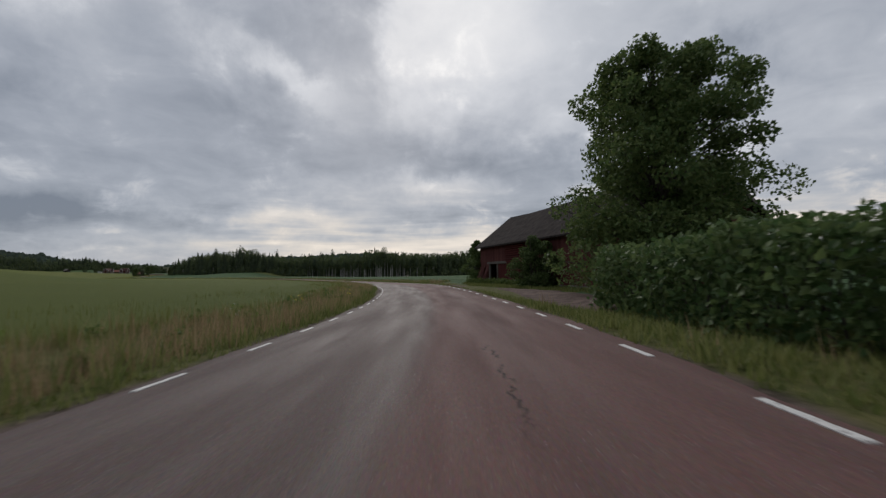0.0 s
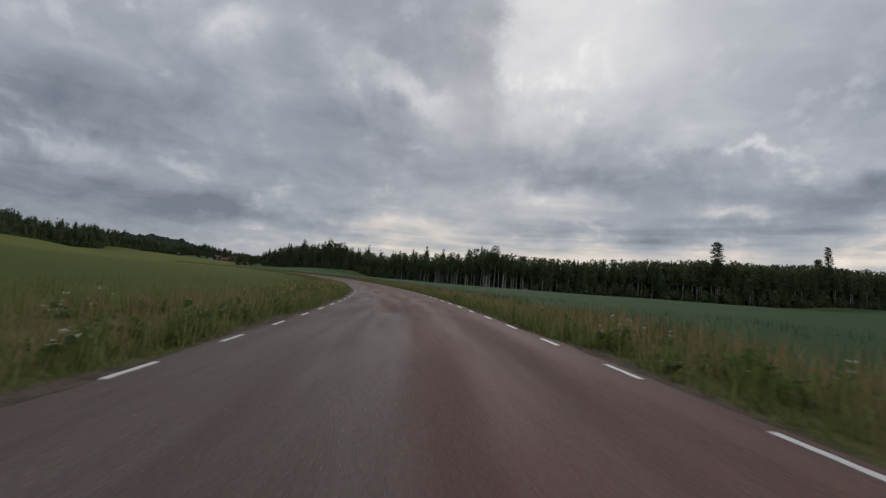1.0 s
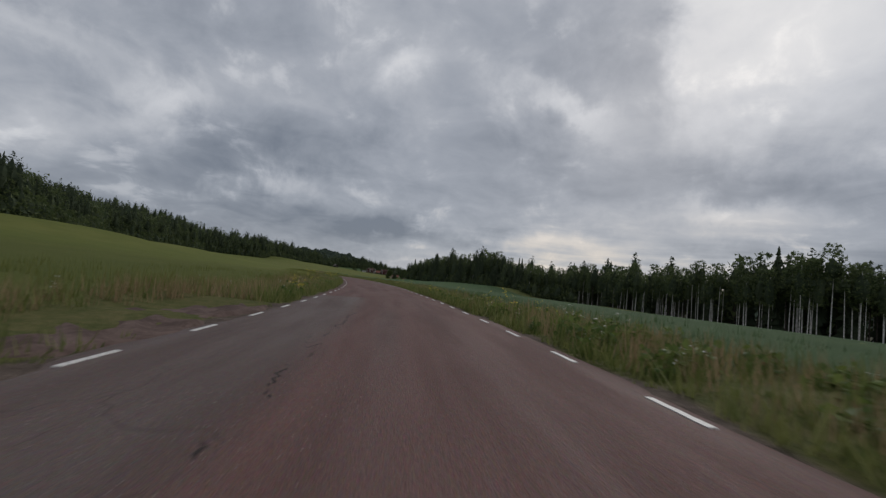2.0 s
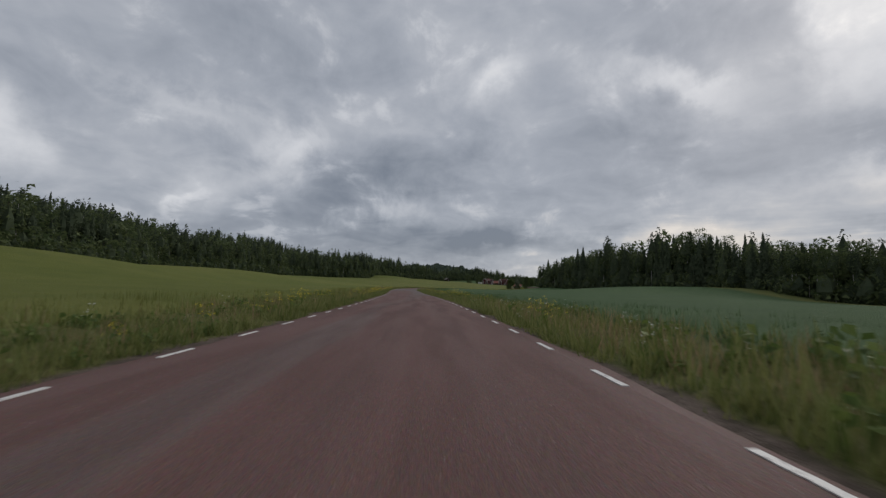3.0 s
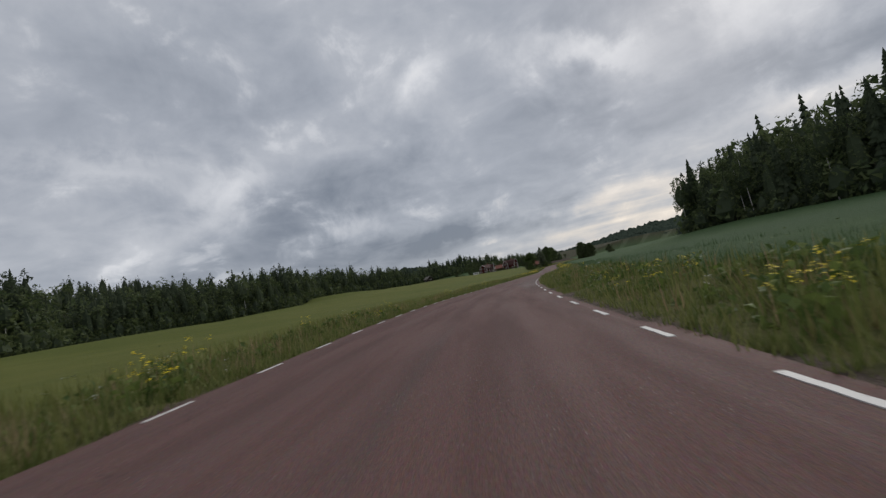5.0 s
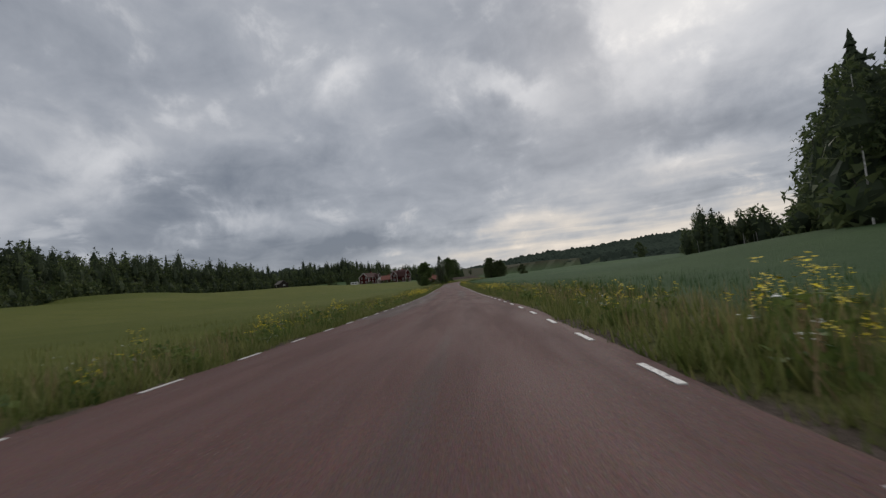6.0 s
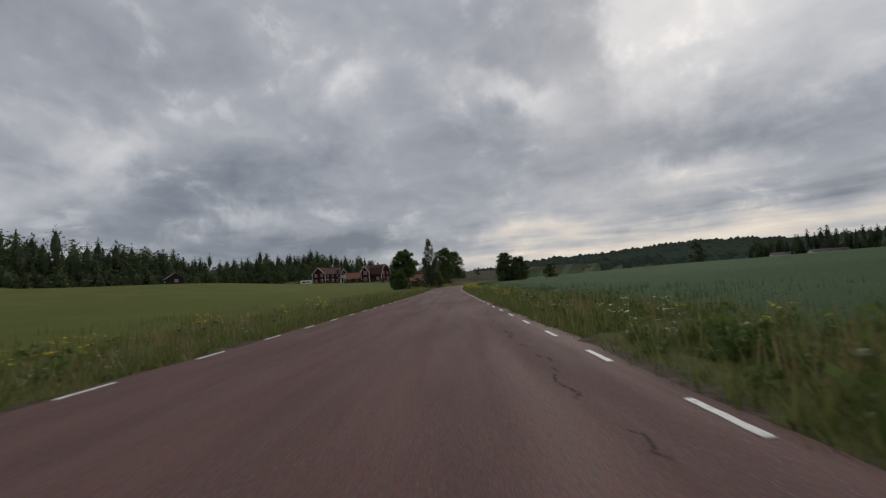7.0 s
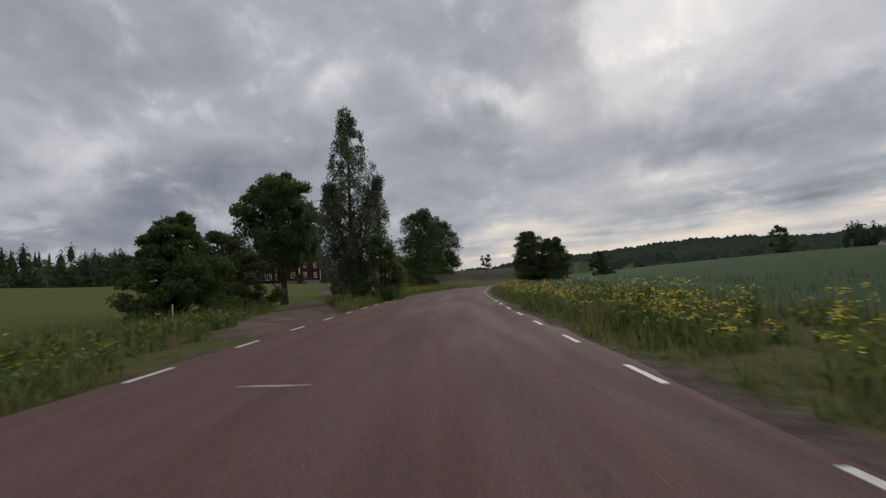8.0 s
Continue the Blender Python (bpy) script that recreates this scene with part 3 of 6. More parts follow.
def land(x, y, canopy=True):
    """Height of the ground; with canopy, of the standing crop on the fields."""
    x, y = np.ravel(np.asarray(x, float)), np.ravel(np.asarray(y, float))
    s, lat = near_road(x, y)
    pts = np.concatenate([FIELD, ROAD_MARKS])
    h = np.zeros(len(x))
    for i in range(0, len(x), 20000):
        d2 = (x[i:i+20000, None] - pts[:, 0])**2 + (y[i:i+20000, None] - pts[:, 1])**2
        w = 1 / (d2 + 30.0**2)**2
        h[i:i+20000] = (w * pts[:, 2]).sum(1) / w.sum(1)
    bank = np.interp(s, NODES, BANK) / 100
    on = road_z(s) - np.clip(lat, -4.2, 4.2) * bank
    a = np.abs(lat)
    ditch = -0.035 - 0.14 * smooth(a, 3.5, 5.2) + 0.12 * smooth(a, 5.6, 7.6)
    z = on + ditch + (h - on) * smooth(a, 6.0, 55.0)
    z = z + np.interp(y, [-100, 200, 300, 420, 520, 570, 620, 670], [0.24, 0.24, 0.22, 0.2, 0.16, 0.16, 0.16, 0.1]) * np.clip(offset_from(WOOD_WEST, x, y) - 3, 0, 170)
    z = z + 3.2 * bank_of_soil(s, lat)
    if canopy:
        z = z + 0.42 * smooth(a, 7.4, 9.2) * (1 - yard(x, y)) * (1 - woodland(x, y))
    return z


# forest edges: the south and west sides of the wood right of the road, and the long wood on the left
WOOD_EAST = np.array([(330, 470), (181, 430), (69, 362), (-56, 357), (-148, 447), (-215, 498), (-346, 549), (-335, 634), (-326, 694)], float)
WOOD_NORTH = np.array([(-368, 721), (-326, 727), (-246, 692), (-176, 682)], float)
WOOD_WEST = np.array([(-175, -60), (-215, 60), (-250, 150), (-305, 249), (-390, 300), (-440, 318), (-500, 414), (-556, 421), (-582, 532), (-636, 588), (-665, 675),
                      (-676, 745), (-668, 815), (-658, 885), (-630, 975)], float)


def offset_from(line, x, y):
    """Signed distance from a polyline, + on its left."""
    best, side = np.full(len(x), 1e9), np.zeros(len(x))
    for (ax, ay), (bx, by) in zip(line[:-1], line[1:]):
        ux, uy = bx - ax, by - ay
        t = np.clip(((x - ax) * ux + (y - ay) * uy) / (ux * ux + uy * uy), 0, 1)
        d = np.hypot(x - ax - t * ux, y - ay - t * uy)
        closer = d < best
        best = np.where(closer, d, best)
        side = np.where(closer, np.sign(ux * (y - ay) - uy * (x - ax)), side)
    return best * side


def woodland(x, y):
    w = np.maximum(smooth(offset_from(WOOD_WEST, x, y), -2, 4), smooth(-offset_from(WOOD_EAST, x, y), -2, 4))
    return w


def yard(x, y):
    """Gravel and mown yards: by the barn, the farm drive and the farmstead."""
    a = smooth(np.hypot((x - 9) / 9.0, (y - 23) / 8.5), 1.0, 0.75)
    b = smooth(np.hypot((x + 489) / 26.0, (y - 687.5) / 20.0), 1.05, 0.8)
    c = smooth(np.hypot((x + 545) / 75.0, (y - 748.5) / 45.0), 1.05, 0.9)
    d = smooth(np.hypot((x - 12) / 14.0, (y - 28) / 44.0), 1.05, 0.9)
    return np.clip(np.maximum(np.maximum(a, b), np.maximum(c, d)), 0, 1)


def drive(x, y):
    """Bare gravel alone."""
    s, lat = near_road(x, y)
    wide = np.interp(s, [13, 16, 25, 31, 38, 47, 56], [0.1, 1.5, 2.7, 2.2, 1.3, 0.8, 0.1])
    a = smooth(np.abs(lat - np.interp(s, [13, 16, 25, 31, 38, 47, 56], [6.0, 6.4, 7.2, 6.6, 5.6, 4.9, 4.5])) / wide, 1.15, 0.85)
    u, v = -(x + 475.5) * 0.70 + (y - 677.0) * 0.71, (x + 475.5) * 0.71 + (y - 677.0) * 0.70
    b = smooth(np.abs(v + 0.2 + 0.003 * u * u), 2.2, 1.6) * smooth(u, -12, -10) * smooth(u, 60, 50)
    # bare soil where a field gate meets the road
    (px, py, _), h = road_point(234.0, -4.9), float(np.interp(234.0, FINE, HEADING))
    g = (x - px) * math.sin(h) + (y - py) * math.cos(h)
    q = (x - px) * math.cos(h) - (y - py) * math.sin(h)
    c = smooth(np.hypot(g / 5.5, q / 1.5), 1.1, 0.8)
    return np.maximum(np.maximum(a, b), c)


def build_ground():
    def axis(lo, hi, step, reach):
        mid = np.arange(lo, hi + step, step)
        out = step * np.cumsum(1.22 ** np.arange(1, reach))
        return np.concatenate([lo - out[::-1], mid, mid[-1] + out])
    gx, gy = axis(-640, 150, 3.8, 31), axis(-60, 920, 3.8, 31)
    X, Y = np.meshgrid(gx, gy)
    x, y = X.ravel(), Y.ravel()
    z = land(x, y)
    s, lat = near_road(x, y)
    # fall back to a flat plain far out
    nx, ny = len(gx), len(gy)
    i = np.arange(nx * ny).reshape(ny, nx)
    f = np.stack([i[:-1, :-1], i[:-1, 1:], i[1:, 1:], i[1:, :-1]], -1).reshape(-1, 4)
    ob = mesh_object("ground", np.stack([x, y, z], -1), f, [LAND], smooth=True)
    me = ob.data
    for key, v in (("lateral", lat), ("along", s), ("beside", np.abs(lat) - np.interp(s, NODES, WIDTH) / 2), ("gravel", bank_of_soil(s, lat) * smooth(-lat, 15, 10)), ("woodland", woodland(x, y)),
                   ("headland", smooth(np.abs(offset_from(WOOD_EAST, x, y) - 7), 7.5, 5.0) * (lat > 12) * (y < 500))):
        me.attributes.new(key, "FLOAT", "POINT").data.foreach_set("value", np.asarray(v, np.float32))
    return tagged(ob, "open farmland with green barley and oat fields beside the road", "field", kind="structure")


build_ground()


def build_road():
    s = np.arange(-38, 1050, 1.5)
    rng = np.random.default_rng(3)
    w = np.interp(s, NODES, WIDTH) / 2
    ragged_l, ragged_r = (0.34 + 0.10 * np.interp(s, np.arange(-40, 1060, 2.3), rng.normal(size=479)) for _ in range(2))
    # one stretch has an extra tarred margin
    ragged_r = ragged_r + 0.38 * smooth(s, 432, 438) * smooth(s, 512, 500)
    cols = np.stack([-(w + ragged_l), -w, -w * 0.66, -w * 0.33, 0 * w, w * 0.33, w * 0.66, w, w + ragged_r], 1)
    P = road_point(s[:, None], cols)
    P[:, 0, 2] -= 0.05
    P[:, -1, 2] -= 0.05
    low = P[:, [0, -1]].copy()
    low[..., 2] -= 0.25
    P = np.concatenate([low[:, :1], P, low[:, 1:]], 1)
    n, k = P.shape[:2]
    i = np.arange(n * k).reshape(n, k)
    f = np.stack([i[:-1, :-1], i[:-1, 1:], i[1:, 1:], i[1:, :-1]], -1).reshape(-1, 4)
    ob = mesh_object("road", P.reshape(-1, 3), f, [ASPHALT], smooth=False)
    uv = ob.data.uv_layers.new(name="road")
    lat = np.concatenate([cols[:, :1], cols, cols[:, -1:]], 1)
    both = np.stack([lat, np.broadcast_to(s[:, None], lat.shape)], -1).reshape(-1, 2)
    uv.data.foreach_set("uv", both[f.ravel()].astype(np.float32).ravel())
    return tagged(ob, "narrow country road of worn reddish asphalt with dashed white edge lines", "road", kind="structure")


ROAD = build_road()


def build_track(name, middle, half, label, mat, seed, lift=0.05, rough=0.008):
    """A strip of bare ground with a ragged edge, laid along a line of places with the half widths given."""
    rng = np.random.default_rng(seed)
    middle, half = np.asarray(middle, float), np.asarray(half, float)
    ln = np.r_[0, np.cumsum(np.hypot(*np.diff(middle, axis=0).T))]
    u = np.arange(0, ln[-1], 0.5)
    x, y = np.interp(u, ln, middle[:, 0]), np.interp(u, ln, middle[:, 1])
    dx, dy = np.gradient(x), np.gradient(y)
    q = np.hypot(dx, dy)
    w = np.interp(u, ln, half)
    cols = np.linspace(-1, 1, 9)
    edge = 1 + 0.14 * np.stack([rng.normal(size=len(u)) for _ in range(2)], 1)
    side = np.where(cols[None] < 0, edge[:, :1], edge[:, 1:]) * cols[None] * w[:, None]
    X, Y = x[:, None] + side * (dy / q)[:, None], y[:, None] - side * (dx / q)[:, None]
    end = (smooth(u, 0.0, 1.5) * smooth(ln[-1] - u, 0.0, 1.5))[:, None]
    Z = land(X, Y, False).reshape(X.shape) + lift * end - 0.25 * (1 - end) - 0.22 * np.abs(cols[None])**6 + 0.03 * np.cos(cols[None] * 9.4) * (w[:, None] < 2.6) + rng.normal(0, rough, X.shape)
    i = np.arange(X.size).reshape(X.shape)
    f = np.stack([i[:-1, :-1], i[:-1, 1:], i[1:, 1:], i[1:, :-1]], -1).reshape(-1, 4)
    ob = mesh_object(name, np.stack([X, Y, Z], -1).reshape(-1, 3), f[:, ::-1], [mat], smooth=True)
    return tagged(ob, label, "track", kind="structure")


MOUTH = [tuple(road_point(s, lat)[:2]) for s, lat in ((845.5, -4.3), (848.5, -4.9), (852.0, -5.9), (855.5, -7.0))]
build_track("drive", MOUTH + [(-480, 681.6), (-488, 689.0), (-497, 698.5), (-510, 714), (-524, 727)], [0.8, 1.6, 2.1, 1.9, 1.5, 1.3, 1.3, 1.6, 2.2],
            "rutted gravel drive leading up to the farm", GRAVEL, 81, 0.13)
build_track("field_gate", [tuple(road_point(s, -4.6 - 0.3 * math.sin(s))[:2]) for s in (227, 229, 231, 234, 237, 239)], [0.3, 0.9, 1.2, 1.3, 1.0, 0.3], "bare trodden soil and rubble at the road's edge", SOIL, 82, 0.08, 0.045)
build_track("forecourt", [tuple(road_point(s, lat)[:2]) for s, lat in ((13.5, 6.0), (16, 6.4), (20, 6.9), (25, 7.2), (31, 6.6), (38, 5.6), (47, 4.9), (55, 4.5))], [0.4, 1.6, 2.5, 2.7, 2.2, 1.3, 0.8, 0.3],
            "worn reddish gravel forecourt between the road and the barn", SOIL, 84, 0.06)
build_track("turnout", [tuple(road_point(s, 4.55)[:2]) for s in (58, 60, 62, 64, 66, 68)], [0.3, 0.8, 1.0, 0.9, 0.7, 0.2], "bare trodden soil at the road's edge", SOIL, 85)

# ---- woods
def shade_core(rng, z0, z1, wide, slot, base):
    """A small lumpy spindle in the heart of a crown, its dark colour standing in for self-shade."""
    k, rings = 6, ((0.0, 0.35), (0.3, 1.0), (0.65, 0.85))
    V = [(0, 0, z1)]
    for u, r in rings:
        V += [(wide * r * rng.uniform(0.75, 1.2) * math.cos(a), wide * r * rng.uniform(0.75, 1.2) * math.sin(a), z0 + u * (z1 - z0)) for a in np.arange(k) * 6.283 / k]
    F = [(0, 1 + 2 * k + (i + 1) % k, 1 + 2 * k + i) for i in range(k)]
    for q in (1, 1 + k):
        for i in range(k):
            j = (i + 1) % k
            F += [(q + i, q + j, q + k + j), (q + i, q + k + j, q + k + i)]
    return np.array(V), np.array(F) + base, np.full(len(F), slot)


def card_tree(rng, height, leaves, crown0, wide, size, slot_leaf, slot_bark, trunk=0.16, droop=0.0, shape="oval"):
    """A small tree of leaf clumps round a trunk, as a template about as high as given."""
    ring = np.array([(math.cos(a), math.sin(a)) for a in np.arange(5) * 1.2566])
    tv = np.concatenate([np.c_[ring * trunk, np.zeros(5)], np.c_[ring * trunk * 0.3 + rng.normal(0, 0.35, 2), np.full(5, height * 0.9)]])
    tf = np.concatenate([[(i, (i+1) % 5, 5 + (i+1) % 5), (i, 5 + (i+1) % 5, 5 + i)] for i in range(5)])
    u = rng.uniform(0, 1, leaves)
    z = crown0 + u * (height - crown0)
    if shape == "oval":
        r = wide * np.sqrt(np.clip(1 - (2 * u - 0.8)**2 / 1.72, 0.02, 1))
    elif shape == "cone":
        r = wide * (1.04 - u)**0.8
    else:
        r = wide * np.clip(0.35 + 0.65 * np.sin(u * 2.9 + 0.2), 0.12, 1) * np.clip((1.02 - u) / 0.22, 0.25, 1)
    a = rng.uniform(0, 6.283, leaves)
    lump = 1 + 0.28 * np.sin(a * 3 + z * 1.3) * np.cos(a * 2 - z * 0.9)
    rr = r * lump * np.sqrt(rng.uniform(0.25, 1, leaves))
    c = np.stack([rr * np.cos(a), rr * np.sin(a), z - droop * rr], -1)
    e = rng.normal(size=(leaves, 3, 3))
    e = e / np.linalg.norm(e, axis=-1, keepdims=True) * size * rng.uniform(0.6, 1.3, (leaves, 1, 1))
    lv = (c[:, None] + e).reshape(-1, 3)
    lf = np.arange(leaves * 3).reshape(-1, 3) + len(tv)
    # slot 0, dark needle green, paints the shade inside every crown, leafy ones too
    cv, cf, cs = shade_core(rng, crown0 + 0.05 * (height - crown0), height * (0.86 if shape == "oval" else 0.92), wide * 0.66, 0, len(tv) + len(lv))
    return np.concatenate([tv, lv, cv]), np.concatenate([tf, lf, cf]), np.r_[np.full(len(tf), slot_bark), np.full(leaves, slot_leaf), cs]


def spruce(rng, height, tiers=13, spikes=7, wide=3.4):
    """A spruce: close whorls of drooping jagged boughs that taper to a full, pointed top."""
    V, F, S = [], [], []
    ring = np.array([(math.cos(a), math.sin(a)) for a in np.arange(5) * 1.2566])
    V += [np.c_[ring * 0.15, np.zeros(5)], np.c_[ring * 0.03, np.full(5, height * 0.97)]]
    F += [(i, (i+1) % 5, 5 + (i+1) % 5) for i in range(5)] + [(i, 5 + (i+1) % 5, 5 + i) for i in range(5)]
    S += [1] * 10
    n = 10
    for k in range(tiers):
        u = 1 - (1 - (k + 0.4) / tiers)**1.25
        z = height * (0.05 + 0.95 * u)
        r = wide * (1.03 - u)**0.72
        uneven = rng.uniform(0.78, 1.2)
        for j in range(spikes):
            a = j * 6.283 / spikes + k * 0.9 + rng.uniform(-0.4, 0.4)
            q = r * rng.uniform(0.5, 1.25) * uneven
            w = 0.55 * r * 6.283 / spikes * rng.uniform(0.6, 1.2) + 0.10
            drop = rng.uniform(0.35, 0.9) * q
            ca, sa = math.cos(a), math.sin(a)
            tip = (q * ca, q * sa, z - drop)
            l = (-w * sa + 0.45 * q * ca, w * ca + 0.45 * q * sa, z - drop * 0.75 - 0.045 * height * (1.05 - u))
            g = (w * sa + 0.45 * q * ca, -w * ca + 0.45 * q * sa, z - drop * 0.75 - 0.045 * height * (1.05 - u))
            V.append(np.array([(0, 0, z + height * (0.035 + 0.08 * (1.05 - u))), l, tip, g]))
            F += [(n, n+1, n+2), (n, n+2, n+3)]
            S += [0, 0]
            n += 4
    return np.concatenate(V), np.array(F), np.array(S)


# slot 0: conifer needles, and the painted shade in the hearts of crowns
WOOD_MATS = [NEEDLES_SHADE, BARK, LEAF_WOOD, BIRCH_BARK, LEAF_BIRCH]


def wood_templates(rng, fine=1.0):
    t = {"spruce": [spruce(rng, 1.0 * h, int(19 * min(max(fine, 0.75), 1.5)), int(9 * min(fine, 1.5)**0.9), 3.0) for h in (19.0, 21.0, 23.0, 17.0)],
         "pine": [card_tree(rng, h, int(150 * fine), h * 0.45, 2.3, 0.62 / max(fine, 1.0)**0.4, 0, 1, 0.19, shape="round") for h in (22.0, 20.0)],
         "leaf": [card_tree(rng, h, int(230 * fine**1.2), h * 0.10, 3.2, 0.74 / fine**0.6, 2, 1, 0.16) for h in (17.0, 15.0, 19.0)],
         "birch": [card_tree(rng, h, int(230 * fine), h * 0.45, 2.5, 0.65 / fine**0.4, 2, 3, 0.13, 0.25) for h in (18.0, 20.0)],
         "stem": [card_tree(rng, h, int(400 * fine), h * low, 2.1, 0.44 / fine**0.4, 2, 3, 0.115) for h, low in ((18.0, 0.5), (19.5, 0.62), (17.0, 0.42), (18.6, 0.68))],
         "bush": [card_tree(rng, h, 130, 0.1, 2.6, 0.66, 2, 1, 0.08) for h in (5.0, 7.0)]}
    return t


def along_line(line, gap, rng, depth, jitter=1.5):
    """Places along a polyline, set back by depth to its wooded (left) side."""
    seg = np.diff(line, axis=0)
    ln = np.hypot(*seg.T)
    cum = np.r_[0, np.cumsum(ln)]
    s = np.arange(0, cum[-1], gap) + rng.uniform(-0.5, 0.5, len(np.arange(0, cum[-1], gap))) * gap
    x, y = np.interp(s, cum, line[:, 0]), np.interp(s, cum, line[:, 1])
    j = np.clip(np.searchsorted(cum, s) - 1, 0, len(seg) - 1)
    nx, ny = -seg[j, 1] / ln[j], seg[j, 0] / ln[j]
    d = depth + rng.normal(0, jitter, len(s))
    return np.stack([x + nx * d, y + ny * d], -1)


def on_land(xy, canopy=False):
    return np.c_[xy, land(xy[:, 0], xy[:, 1], canopy) - 0.15]


def birch_stand(p):
    return (p[:, 0] > -142) & (p[:, 0] < -30) & (p[:, 1] < 480)


def build_wood(name, line, mix, label, rows=8, seed=5, tall=1.0, brush=1.0, inner="spruce", deep=(), front="", stand=((0, 1.0),), fine=1.0, near=False, young=0.0):
    rng = np.random.default_rng(seed)
    t, back = wood_templates(rng, fine), wood_templates(rng, 0.55)
    close = {k: v for k, v in wood_templates(rng, 3.2).items()} if near else t
    b = Batch()
    for row, depth in enumerate([1.5 + 4.0 * r for r in range(rows)] + list(deep)):
        p = along_line(line, 3.2 + 0.4 * row if row < rows else 6.5, rng, depth, 1.5 if row < rows else 4.0)
        if row >= rows:
            p = p[(p[:, 1] < 520) | (depth < 50) | (name == "east_wood")][::1 if depth < 60 else 2 if name == "east_wood" else 1]
        kinds = rng.choice(list(mix), len(p), p=list(mix.values()))
        if row >= 3:
            kinds[rng.uniform(size=len(p)) < 0.12] = inner
        elif front and row < 2:
            kinds[(rng.uniform(size=len(p)) < 0.6) & (p[:, 1] < 480)] = front
            # a stand of bare-stemmed birches with no undergrowth
            kinds[(rng.uniform(size=len(p)) < np.interp(p[:, 0], [-112, -98], [0.42, 0.9])) & birch_stand(p)] = "stem"
        elif front:
            kinds[birch_stand(p) & (kinds == "leaf")] = "pine"
        if near and row < 3:
            kinds[(rng.uniform(size=len(p)) < 0.36) & (p[:, 0] < -190)] = "spruce"
        w = on_land(p)
        kit = t if row < 3 else back
        # stands of trees grow taller and lower along the edge
        tallness = 1 + 0.14 * np.sin(p[:, 0] * 0.035 + 1.0) * np.cos(p[:, 1] * 0.03) + 0.10 * np.sin(p[:, 0] * 0.13 + p[:, 1] * 0.11)
        if young:
            # past the farm the trees are younger and lower
            tallness = tallness * np.interp(p[:, 1], [690, 760], [1.0, young])
        if near:
            # south of the corner the wood was planted at one time and stands even
            even = smooth(p[:, 0], -70, -10)
            tallness = tallness * (1 - even) + 1.02 * even
        else:
            even = np.zeros(len(p))
        tallness = tallness * np.interp(p[:, 0], [q[0] for q in stand], [q[1] for q in stand])
        for kind, templates in kit.items():
            for k, tpl in enumerate(templates):
                pick = (kinds == kind) & (np.arange(len(p)) % len(templates) == k)
                varied = rng.uniform(0.62 if kind == "spruce" else 0.78, 0.98 if kind == "spruce" else 1.12, pick.sum())
                same = 17.6 / tpl[0][:, 2].max() * rng.uniform(0.93, 1.04, pick.sum())
                size = tall * tallness[pick] * (varied * (1 - even[pick]) + same * even[pick]) * (1.0 if row else 0.9)
                wide = rng.uniform(0.85, 1.25, pick.sum())
                # the corner that the road passes close by is built of finer twigs
                here = near & (row < 3) & (p[pick, 0] < -130) & (p[pick, 1] < 600)
                b.place(close[kind][k], w[pick][here], size[here], rng, wide[here])
                b.place(tpl, w[pick][~here], size[~here], rng, wide[~here])
    for k, tpl in enumerate(t["bush"]):
        p = along_line(line, 3.4 / brush, rng, -1.0, 1.2)
        p = p[~birch_stand(p)] if front else p
        b.place(tpl, on_land(p), rng.uniform(0.6, 1.6, len(p)), rng)
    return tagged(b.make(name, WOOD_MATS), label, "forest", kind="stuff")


build_wood("east_wood", WOOD_EAST[::-1], {"spruce": .30, "birch": .16, "leaf": .46, "pine": .08}, "dense mixed wood of dark spruce and pale-stemmed birch behind the field", seed=5, rows=6, tall=1.06, brush=0.4, front="birch", stand=((-400, 1.2), (-250, 1.18), (-170, 1.02), (-90, 1.0), (-50, 1.14), (0, 1.06), (70, 1.26), (200, 1.34)), fine=1.15, deep=(28, 44), near=True)
build_wood("north_wood", WOOD_NORTH[::-1], {"birch": .35, "leaf": .45, "spruce": .1, "pine": .10}, "stand of tall birch and aspen at the field's end", rows=4, seed=6, tall=1.1, fine=2.0)
build_wood("west_wood", WOOD_WEST, {"spruce": .14, "pine": .24, "leaf": .56, "birch": .06}, "dark spruce and pine forest along the rising field", seed=7, young=0.74, tall=1.15, rows=5, brush=1.6, deep=(28, 46, 66, 88, 112, 136, 158))
WOOD_FAR = np.array([(-377, 1005), (-330, 985), (-230, 950), (-120, 930)], float)
build_wood("far_wood", WOOD_FAR[::-1], {"pine": .45, "spruce": .3, "leaf": .25}, "tall pines along the crest of the oat field", rows=4, seed=8, tall=0.85, brush=0.6)


